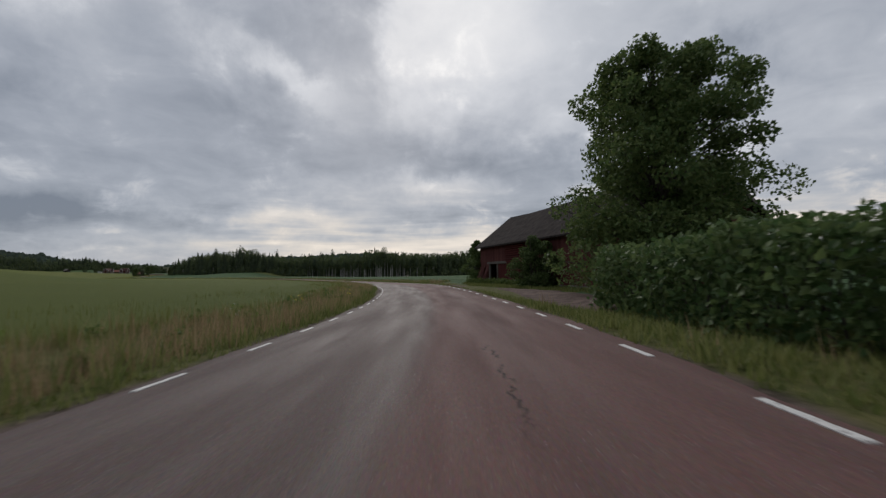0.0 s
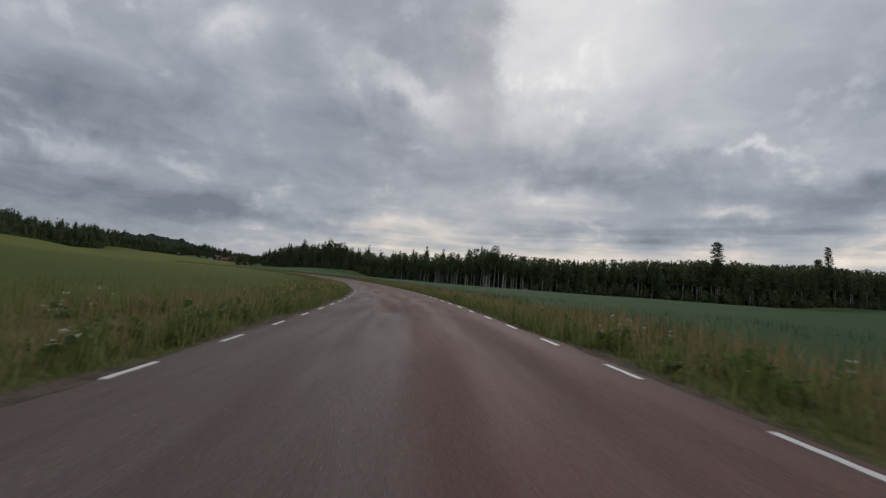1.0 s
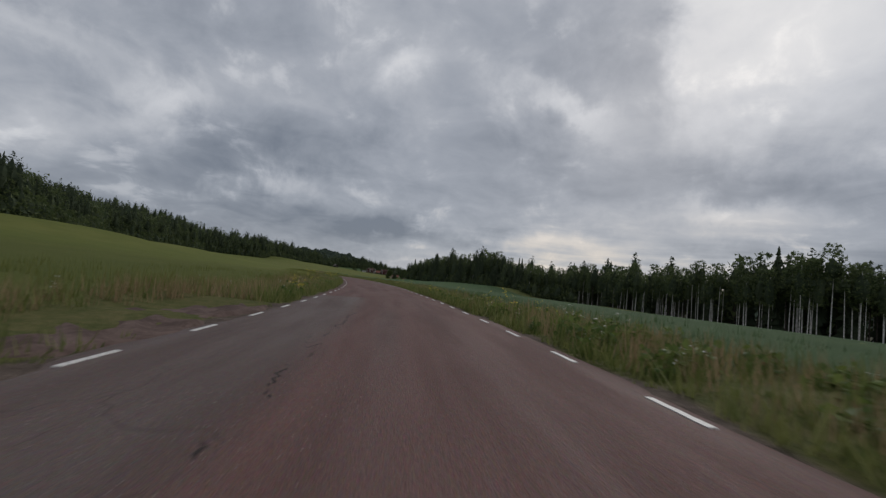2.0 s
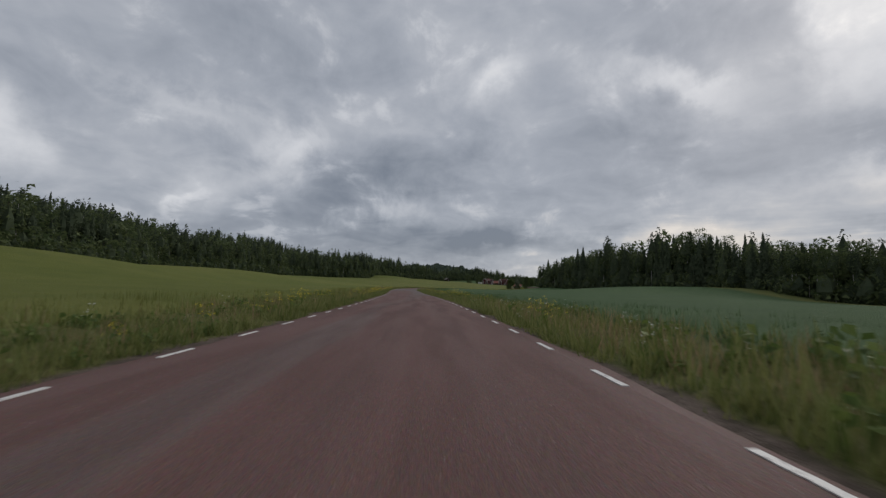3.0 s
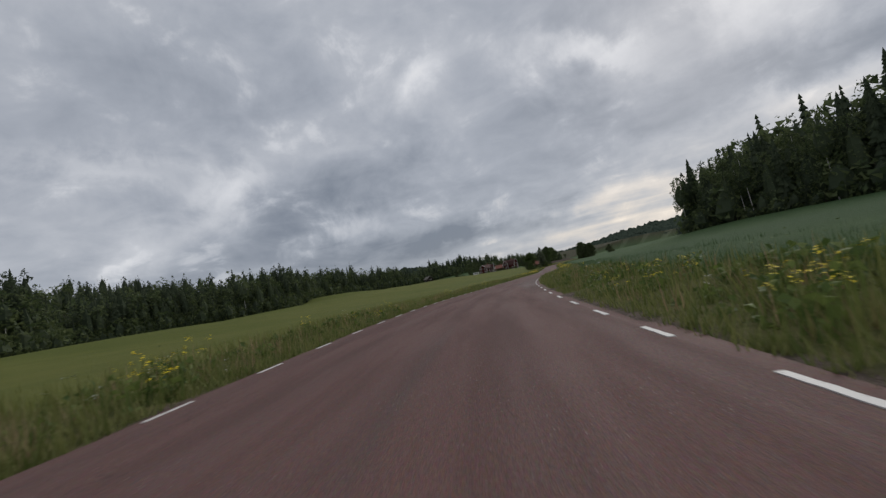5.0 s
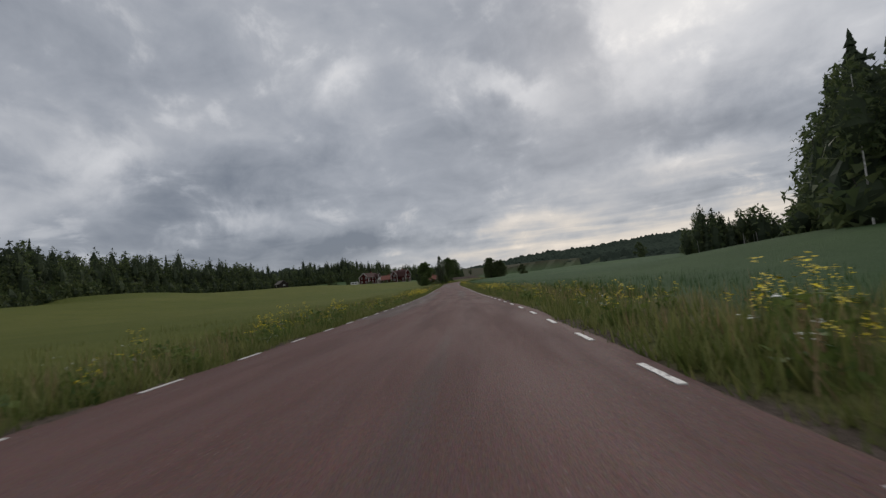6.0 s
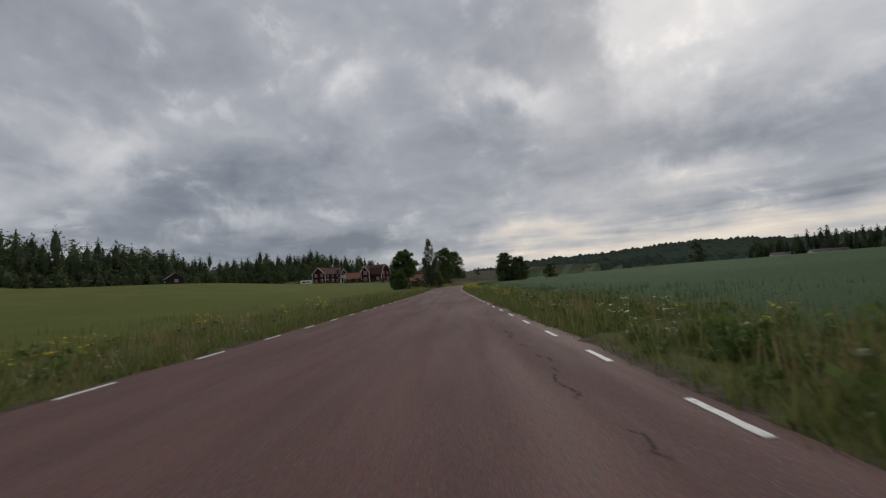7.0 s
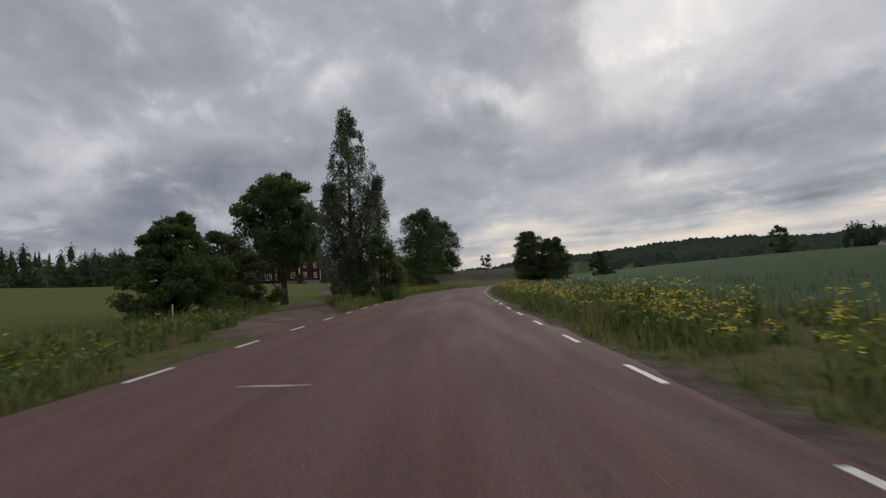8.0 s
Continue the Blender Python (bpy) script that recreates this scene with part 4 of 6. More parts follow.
def build_hills():
    """Far wooded ridges: a broad band of ground with trees on it, some kilometres off."""
    rng = np.random.default_rng(11)
    for r0, r1, rise, n, az0, az1 in ((900, 1150, 14, 520, -75, 100), (1500, 2100, 96, 560, -70, 40)):
        az = np.radians(np.linspace(az0, az1, n))
        rows = 30
        A, R = np.meshgrid(az, np.linspace(r0, r1, rows))
        R = R + rng.normal(0, 3.0, R.shape)
        x, y = -300 - R * np.sin(A), 350 + R * np.cos(A)
        bumpy = 0.80 + 0.16 * np.sin(A * 5.0 + 0.9) * np.cos(A * 2.3 + 0.4) + 0.05 * np.sin(A * 17)
        climb = bumpy * np.linspace(0, 1, rows)[:, None]**0.8
        plain_z = land(x, y, False).reshape(x.shape)
        if rise > 50:
            z = np.clip(plain_z, -5, 12) - 3 + rise * climb * smooth(A, 0.62, 0.30)
        else:
            z = np.clip(plain_z, -8, 14) - 3 + (rise + 34 * smooth(A, 0.62, 0.80) * smooth(A, 1.25, 1.05)) * climb
        # treetops stand up unevenly out of the canopy
        crowns = rng.uniform(0, 1, z.shape)**2 * 11.0 + 4.0 * np.sin(A * 61 + R * 0.02) * np.cos(A * 37 - R * 0.013)
        z = z + 4.0 + crowns * np.linspace(0.2, 1, rows)[:, None]
        i = np.arange(x.size).reshape(x.shape)
        f = np.stack([i[:-1, :-1], i[:-1, 1:], i[1:, 1:], i[1:, :-1]], -1).reshape(-1, 4)
        ob = mesh_object("distant_ridge", np.stack([x, y, z], -1).reshape(-1, 3), f, [HILL])
        tagged(ob, "low ridge covered in conifers far beyond the fields", "hill", kind="structure")


build_hills()

# ---- near trees


def tube(path, radii, sides=7):
    """A tapered tube through the points of a path: vertices and triangles."""
    path, radii = np.asarray(path, float), np.asarray(radii, float)
    n = len(path)
    d = np.gradient(path, axis=0)
    d /= np.linalg.norm(d, axis=1, keepdims=True) + 1e-9
    a = np.cross(d, (0.31, 0.95, 0.05))
    a /= np.linalg.norm(a, axis=1, keepdims=True) + 1e-9
    b = np.cross(d, a)
    t = np.arange(sides) * 6.28318 / sides
    v = path[:, None] + radii[:, None, None] * (np.cos(t)[None, :, None] * a[:, None] + np.sin(t)[None, :, None] * b[:, None])
    i = np.arange(n * sides).reshape(n, sides)
    j = np.roll(i, -1, 1)
    f = np.concatenate([np.stack([i[:-1], j[:-1], j[1:]], -1).reshape(-1, 3), np.stack([i[:-1], j[1:], i[1:]], -1).reshape(-1, 3)])
    return v.reshape(-1, 3), f


def joined(pieces):
    V, F, n = [], [], 0
    for v, f in pieces:
        V.append(v), F.append(f + n)
        n += len(v)
    return np.concatenate(V), np.concatenate(F)


def leaf_cloud(rng, centres, spread, leaves, size, hang=0.0):
    """Bent leaves strewn round the clump centres; hang: how far they trail downwards."""
    k = len(centres)
    p = rng.normal(size=(k, leaves, 3))
    p *= rng.uniform(0.15, 1.0, (k, leaves, 1))**0.5 / np.linalg.norm(p, axis=-1, keepdims=True)
    p = p * np.asarray(spread)[:, None, :] * 0.95
    if hang:
        p[..., 2] -= rng.uniform(0, 1, (k, leaves))**1.5 * hang * 2.2
    c = (centres[:, None] + p).reshape(-1, 3)
    m = len(c)
    u = rng.normal(size=(m, 3))
    u[:, 2] -= 0.5 * (hang > 0) + 0.2
    u /= np.linalg.norm(u, axis=1, keepdims=True)
    w = np.cross(u, rng.normal(size=(m, 3)))
    w /= np.linalg.norm(w, axis=1, keepdims=True) + 1e-9
    z = np.cross(u, w)
    s = size * rng.uniform(0.65, 1.3, (m, 1))
    tip, root = c + u * s, c - u * s * 0.5
    side_a, side_b = c + w * s * 0.55 + z * s * 0.15, c - w * s * 0.55 + z * s * 0.15
    v = np.stack([root, side_a, tip, side_b], 1).reshape(-1, 3)
    i = 4 * np.arange(m)[:, None]
    f = np.concatenate([i + (0, 1, 2), i + (0, 2, 3)])
    return v, f


def tree(name, x, y, height, wide, label, leaf, bark, seed, crown_from=0.2, clumps=90, leaves=150, leaf_size=0.13,
         trunk=0.22, profile="round", hang=0.0, stems=1, lean=(0, 0), group="", sink=0.1, clump=0.16, loose=0.72):
    """A broad-leaved tree or bush: trunk and limbs as one part, the crown of many leaves as another."""
    rng = np.random.default_rng(seed)
    z = float(land([x], [y], False)[0]) - sink
    ob = thing(name, pose(x, y, z), label, "bush" if profile == "bush" else "tree", group)
    u = rng.uniform(0, 1, clumps)**0.9
    a = rng.uniform(0, 6.283, clumps)
    if profile == "round":
        r = wide * np.sqrt(np.clip(1 - (2 * u - 0.85)**2 / 1.35, 0.03, 1))
    elif profile == "spire":
        r = wide * np.clip(1.02 - u, 0, 1)**0.62 * np.clip(u * 6 + 0.55, 0, 1)
    elif profile == "dome":
        r = wide * np.sqrt(np.clip(1 - np.abs(2 * u - 0.65)**2.4 / 2.3, 0.06, 1))
    elif profile == "bush":
        r = wide * np.sqrt(np.clip(1 - u**2.2, 0.02, 1))
    else:
        r = wide * np.clip(0.55 + 0.6 * np.sin(u * 3.0), 0.15, 1.1) * (1.02 - 0.35 * u)
    # the crown is a heap of rounded boughs with gaps between them; leaves sit on their outer shells
    nb = max(6, clumps // 8)
    ub = (np.arange(nb) + rng.uniform(0.1, 0.9, nb)) / nb
    rb = np.interp(ub, np.sort(u), r[np.argsort(u)])
    ab = np.arange(nb) * 2.39996 + rng.uniform(-0.5, 0.5, nb)
    reach = rng.uniform(0.4, loose, nb)
    cb = np.stack([rb * reach * np.cos(ab), rb * reach * np.sin(ab), height * (crown_from + (0.93 - crown_from) * ub)], -1)
    size = np.clip(rb * rng.uniform(0.32, 0.58, nb), 0.12 * wide, None)
    pick = rng.permutation(np.arange(clumps) % nb)
    d = rng.normal(size=(clumps, 3)) + (0, 0, 0.35)
    d /= np.linalg.norm(d, axis=1, keepdims=True)
    c = cb[pick] + d * size[pick][:, None] * rng.uniform(0.45, 1.0, (clumps, 1)) * (1, 1, 0.85)
    c[:, 2] = np.clip(c[:, 2], 0.03 * height, 0.975 * height)
    if profile == "dome":
        # no bough stands out alone from the closed crown
        c[:, :2] *= np.minimum(1.0, 0.86 * wide / np.hypot(c[:, 0], c[:, 1]))[:, None]
    u = np.clip(c[:, 2] / height, 0, 1)
    c[:, :2] += np.outer(u, lean)
    pieces = []
    for k in range(stems):
        off = rng.uniform(-1, 1, 2) * (0.18 * wide if stems > 1 else 0.0)
        h = np.linspace(0, 1, 9)
        bend = np.cumsum(rng.normal(0, 0.05 * wide / 3, (9, 2)), 0) * h[:, None]
        path = np.c_[off + bend + np.outer(h, (lean[0] + off[0], lean[1] + off[1])), h * height * 0.93]
        pieces.append(tube(path, trunk / math.sqrt(stems) * (1.15 - h)**0.9 * np.where(h == 0, 1.35, 1.0) + 0.012))
    top = np.c_[lean[0] * 1.0, lean[1] * 1.0][0]
    for q in c[::2]:
        f = np.clip((q[2] / height) - rng.uniform(0.12, 0.28), 0.03, 0.85)
        root = np.array([top[0] * f, top[1] * f, f * height * 0.93])
        mid = (root + q) / 2 + (0, 0, 0.06 * height * rng.uniform(0, 1))
        d = np.linalg.norm(q - root)
        t = np.linspace(0, 1, 5)[:, None]
        path = (1-t)**2 * root + 2 * t * (1-t) * mid + t**2 * q
        pieces.append(tube(path, np.linspace(trunk * 0.32 * (1 - f) + 0.02, 0.012, 5), 5))
    v, f = joined(pieces)
    mesh_object("trunk", v, f, [bark], parent=ob, smooth=True)
    spread = np.c_[rng.uniform(0.7, 1.3, (clumps, 2)), rng.uniform(0.55, 0.95, (clumps, 1))] * clump * height * 0.62 * (0.6 + 0.4 * (1 - u[:, None]))
    v, f = leaf_cloud(rng, c, spread, leaves, leaf_size, hang)
    keep = v[f[:, 0]][:, 2] > -0.05
    mesh_object("crown", v, f[keep], [leaf], parent=ob)
    return ob


def weeping_birch(name, x, y, label, stems, seed):
    """A birch of several stems: boughs rise and arch over, and curtains of leafy twigs hang from them.
    stems: how far each leans at its top, its height and the reach of its boughs."""
    rng = np.random.default_rng(seed)
    ob = thing(name, pose(x, y, float(land([x], [y], False)[0]) - 0.1), label, "tree")
    pieces, hung = [], []
    for k, (lx, ly, high, reach) in enumerate(stems):
        h = np.linspace(0, 1, 10)
        path = np.c_[np.outer(h**1.3, (lx, ly)) + np.cumsum(rng.normal(0, 0.06, (10, 2)), 0) * h[:, None], h * high * 0.97]
        pieces.append(tube(path, 0.19 * (1.08 - h) * high / 16 + 0.012))
        count = int(high * 4.6)
        for j in range(count):
            u = 0.14 + 0.86 * (j + rng.uniform(0, 1)) / count
            a = j * 2.39996 + rng.uniform(-0.5, 0.5)
            r = reach * min(1.0, 0.55 + 1.2 * u) * (1.03 - u)**0.6 * rng.uniform(0.45, 1.1)
            root = np.array([np.interp(u * 0.94, h, path[:, 0]), np.interp(u * 0.94, h, path[:, 1]), u * high * 0.91])
            tip = root + (r * math.cos(a), r * math.sin(a), 0.10 * r + 0.045 * high * (1 - 0.4 * u))
            mid = (root + tip) / 2 + (0, 0, 0.30 * r + 0.2)
            t = np.linspace(0, 1, 5)[:, None]
            bough = (1-t)**2 * root + 2 * t * (1-t) * mid + t**2 * tip
            pieces.append(tube(bough, np.linspace(0.045 * (1.1 - u) + 0.012, 0.008, 5), 4))
            for q in range(5):
                f = rng.uniform(0.35, 1.0) if q else 1.0
                at = (1-f)**2 * root + 2 * f * (1-f) * mid + f**2 * tip + rng.normal(0, 0.12, 3)
                hung.append((*at, rng.uniform(0.7, 2.1) * (1.1 - 0.55 * u)))
    v, f = joined(pieces)
    mesh_object("trunk", v, f, [BARK], parent=ob, smooth=True)
    hung = np.array(hung)
    n = 44
    drop = rng.uniform(0, 1, (len(hung), n))
    c = np.repeat(hung[:, None, :3], n, 1) + rng.normal(0, 0.13, (len(hung), n, 3)) * (1, 1, 0.6)
    c[..., 2] = np.maximum(c[..., 2] - drop * hung[:, 3:], rng.uniform(0.2, 1.2, drop.shape))
    v, f = leaf_cloud(rng, c.reshape(-1, 3), np.full((c.size // 3, 3), 0.03), 1, 0.105, 0.04)
    mesh_object("crown", v, f, [LEAF_BIRCH], parent=ob)
    return ob


def conifer(name, x, y, height, label, seed, bare=0.5, wide=2.2):
    """A pine with a bare reddish stem and layered tufts of needles."""
    rng = np.random.default_rng(seed)
    z = float(land([x], [y], False)[0]) - 0.1
    ob = thing(name, pose(x, y, z), label, "tree")
    h = np.linspace(0, 1, 9)
    path = np.c_[np.cumsum(rng.normal(0, 0.05, (9, 2)), 0), h * height]
    pieces, cl = [tube(path, 0.24 * (1.1 - h) + 0.015)], []
    for k in range(34):
        u = bare + (1 - bare) * k / 34
        a, r = k * 2.4 + rng.uniform(-0.4, 0.4), wide * (1.08 - u)**0.5 * rng.uniform(0.5, 1.1)
        tip = np.array([r * math.cos(a), r * math.sin(a), u * height + 0.12 * r])
        pieces.append(tube(np.linspace((0, 0, u * height), tip, 4), np.linspace(0.05, 0.012, 4), 5))
        cl += [tip, tip * (0.65, 0.65, 1.0)]
    v, f = joined(pieces)
    mesh_object("trunk", v, f, [BARK], parent=ob, smooth=True)
    cl = np.array(cl)
    v, f = leaf_cloud(rng, cl, np.tile((0.30 * wide + 0.25, 0.30 * wide + 0.25, 0.16 * wide), (len(cl), 1)), 60, 0.12 + 0.04 * wide)
    mesh_object("crown", v, f, [NEEDLES_SHADE], parent=ob)
    return ob


# by the barn
tree("apple_tree", 11.8, 21.8, 13.15, 5.9, "large old broad-leaved tree overhanging the hedge beside the barn", LEAF_MAPLE, BARK, 121, 0.13, 340, 150, 0.14, 0.38, "dome", clump=0.14, loose=0.60)
tree("hazel_bush", 8.6, 37.0, 4.6, 2.4, "light green bush growing against the barn's wall", LEAF_LIME, BARK, 22, 0.02, 110, 130, 0.11, 0.07, "bush", stems=5, clump=0.22)
tree("rowan_tree", 5.3, 57.6, 6.0, 1.9, "dark broad-leaved tree standing behind the barn's far end", LEAF_MAPLE, BARK, 23, 0.03, 130, 130, 0.11, 0.12, "bush", clump=0.18)
# on the skyline of the eastern wood
conifer("pine_tree", 138.0, 402.0, 35.0, "slender lone pine rising above the wood's edge", 25, 0.55, 3.2)
conifer("pine_tree", 67.5, 362.0, 32.5, "tall lone pine rising above the wood's edge", 24, 0.5, 4.4)
tree("aspen_tree", 142.0, 418.0, 31.0, 3.6, "tall slender aspen above the wood's edge", LEAF_WOOD, BIRCH_BARK, 25, 0.35, 70, 90, 0.28, 0.2)
# at the farm's drive
weeping_birch("birch_tree", -483.8, 689.8, "tall weeping birch with hanging twigs beside the farm's drive", ((0.0, 0.0, 16.6, 4.4), (1.8, 1.0, 10.8, 2.9), (-1.5, -0.85, 10.6, 2.7)), 26)
tree("lilac_bush", -481.2, 690.0, 5.2, 2.4, "dense dark bush at the foot of the birch", LEAF_MAPLE, BARK, 27, 0.0, 90, 130, 0.10, 0.08, "bush", stems=4, clump=0.2)
tree("maple_tree", -496.4, 693.6, 13.8, 4.7, "spreading dark green maple above the farm's drive", LEAF_MAPLE, BARK, 28, 0.30, 240, 150, 0.17, 0.30, "round", clump=0.135, loose=0.66)
tree("cherry_tree", -494.4, 685.6, 7.0, 2.8, "smaller broad-leaved tree leaning out beside the maple", LEAF_WOOD, BARK, 29, 0.1, 90, 140, 0.12, 0.16, "round", clump=0.2)
tree("bird_cherry_bush", -486.2, 677.7, 6.3, 2.9, "big rounded dark bush at the mouth of the farm's drive", LEAF_MAPLE, BARK, 30, 0.0, 200, 160, 0.12, 0.12, "bush", stems=5, clump=0.17)
tree("hazel_bush", -491.2, 685.8, 4.8, 2.7, "low spreading bush under the maple beside the drive", LEAF_WOOD, BARK, 39, 0.0, 80, 140, 0.11, 0.08, "bush", stems=4, clump=0.22)
tree("garden_shrub", -503.0, 709.0, 4.2, 3.0, "loose grey-green shrub beside the farm's drive", LEAF_WOOD, BARK, 40, 0.0, 60, 120, 0.14, 0.08, "bush", stems=4, group="garden shrubs", clump=0.22)
tree("garden_shrub", -496.5, 705.5, 3.2, 2.4, "loose grey-green shrub beside the farm's drive", LEAF_WOOD, BARK, 42, 0.0, 50, 120, 0.13, 0.08, "bush", stems=4, group="garden shrubs", clump=0.22)
tree("ash_tree", -508.0, 738.0, 13.8, 5.0, "broad ash with light feathery leaves beside the road", LEAF_LIME, BARK, 31, 0.12, 230, 80, 0.2, 0.2, "dome", clump=0.19)
tree("ash_tree", -511.5, 752.0, 13.2, 5.0, "broad ash with light feathery leaves beside the road", LEAF_LIME, BARK, 32, 0.12, 230, 80, 0.2, 0.2, "dome", clump=0.19)
tree("elder_bush", -503.0, 729.5, 5.6, 3.2, "rounded light green elder bush on the roadside bank", LEAF_LIME, BARK, 33, 0.0, 80, 130, 0.12, 0.08, "bush", stems=4, clump=0.22)
tree("rowan_tree", -505.8, 765.0, 4.9, 2.1, "small thin-crowned rowan standing alone on the bare bank", LEAF_WOOD, BARK, 34, 0.4, 50, 90, 0.09, 0.07, "vase")
tree("oak_tree", -504.0, 795.0, 16.4, 5.6, "dark round-headed tree in the field beyond the road", LEAF_WOOD, BARK, 35, 0.02, 280, 110, 0.25, 0.3, "dome", clump=0.16)
tree("oak_tree", -497.5, 798.5, 13.8, 5.6, "dark round-headed tree in the field beyond the road", LEAF_WOOD, BARK, 36, 0.02, 240, 110, 0.25, 0.28, "dome", clump=0.18)
tree("oak_tree", -486.5, 818.0, 9.2, 5.0, "dark round-headed tree in the field beyond the road", LEAF_WOOD, BARK, 37, 0.0, 110, 120, 0.2, 0.28, "bush", clump=0.16)
tree("oak_tree", -415.5, 958.0, 17.0, 6.5, "single dark tree on the crest of the oat field", LEAF_WOOD, BARK, 38, 0.0, 110, 120, 0.28, 0.3, "round")


def build_hedge():
    rng = np.random.default_rng(41)
    ob = thing("hedge", pose(0, 0, 0), "dense clipped green hedge along the grass verge", "hedge")
    ys = np.arange(-16, 15.4, 0.24)
    pts = []
    for y in ys:
        mid = 7.25 - 0.02 * (y - 5) - 0.0012 * (y - 4)**2
        g = float(land([mid], [y], False)[0])
        h = 1.84 + 0.12 * math.sin(y * 0.9) + 0.08 * math.sin(y * 2.3)
        for z in np.arange(0.1, h, 0.24):
            w = 0.78 + 0.08 * math.sin(y * 1.7 + z * 2) - 0.16 * max(0, z - h + 0.5)
            pts += [(mid - w, y, g + z), (mid + w, y, g + z)]
        for q in (-0.5, -0.2, 0.1, 0.45):
            pts.append((mid + q, y, g + h))
    for z in np.arange(0.1, 1.9, 0.24):
        pts += [(7.0 + q, 15.5, float(land([7.0], [15.5], False)[0]) + z) for q in (-0.55, -0.25, 0.05, 0.35, 0.6)]
    c = np.array(pts) + rng.normal(0, 0.05, (len(pts), 3))
    v, f = leaf_cloud(rng, c, np.tile((0.34, 0.34, 0.36), (len(c), 1)), 10, 0.125)
    mesh_object("leaves", v, f, [LEAF_HEDGE], parent=ob)
    pieces = []
    for y in np.arange(-15.5, 15.2, 0.55):
        mid = 7.25 - 0.02 * (y - 5) - 0.0012 * (y - 4)**2
        g = float(land([mid], [y], False)[0])
        for q in (-0.35, 0.0, 0.35):
            pieces.append(tube([(mid + q * 0.5, y, g - 0.1), (mid + q, y + 0.1, g + 0.8), (mid + q * 1.3, y - 0.05, g + 1.7)], [0.03, 0.022, 0.01], 5))
    v, f = joined(pieces)
    mesh_object("stem_thicket", v, f, [BARK], parent=ob)


build_hedge()

# ---- roadside plants


def blades(rng, count, height, spread, width, bend):
    """A tuft of tapering blades."""
    a, r = rng.uniform(0, 6.283, count), np.sqrt(rng.uniform(0, 1, count)) * spread
    root = np.stack([r * np.cos(a), r * np.sin(a), np.zeros(count)], -1)
    h = height * rng.uniform(0.55, 1.1, count)
    out = rng.uniform(0, 6.283, count)
    lean = rng.uniform(0.1, 1.0, count) * bend
    d = np.stack([np.cos(out), np.sin(out), 0 * out], -1)
    side = np.stack([-np.sin(out), np.cos(out), 0 * out], -1) * width / 2
    tip = root + d * (lean * h)[:, None] + np.c_[0*h, 0*h, h]
    v = np.stack([root - side, root + side, tip], 1).reshape(-1, 3)
    return v, np.arange(3 * count).reshape(-1, 3)


def grass_template(rng, count, height, spread, width, bend, slot):
    v, f = blades(rng, count, height, spread, width, bend)
    return v, f, np.full(len(f), slot)


def head(rng, at, r, slot, n=4):
    """A flat flower head of n small florets."""
    t = np.arange(n) * 6.283 / n
    tilt = rng.normal(0, 0.25, 2)
    ring = np.stack([np.cos(t) * r, np.sin(t) * r, np.cos(t) * r * tilt[0] + np.sin(t) * r * tilt[1]], -1)
    f = np.array([(0, i, i + 1) for i in range(1, n - 1)])
    return at + ring, f, np.full(n - 2, slot)


def flower_template(rng, stems, height, spread, r, slot_petal, heads=3, leaf_slot=2):
    V, F, S, n = [], [], [], 0

    def take(v, f, s):
        nonlocal n
        V.append(v), F.append(f + n), S.append(s)
        n += len(v)
    sv, sf = blades(rng, stems * 2, height * 0.8, spread, 0.05, 0.35)
    take(sv, sf, np.full(len(sf), leaf_slot))
    lv, lf = leaf_cloud(rng, np.c_[rng.normal(0, spread * 0.5, (stems, 2)), rng.uniform(0.1, 0.65, stems) * height], np.full((stems, 3), 0.2), 3, 0.10)
    take(lv, lf, np.full(len(lf), leaf_slot))
    for _ in range(stems):
        top = np.array([*rng.normal(0, spread * 0.6, 2), height * rng.uniform(0.55, 1.1)])
        for _ in range(heads):
            take(*head(rng, top + rng.normal(0, (r * 1.7, r * 1.7, r * 1.1)), r * rng.uniform(0.6, 1.1), slot_petal))
    return np.concatenate(V), np.concatenate(F), np.concatenate(S)


VERGE_MATS = [GRASS, HAY, WEED, YELLOW, WHITE_PETAL, BARLEY, OATS]


def wave(s, lat, k=0.0):
    """A slowly changing value from 0 to 1 along the verge."""
    return 0.5 + 0.25 * np.sin(s * 0.11 + k) + 0.25 * np.sin(s * 0.037 + lat * 0.8 + k * 2.3)


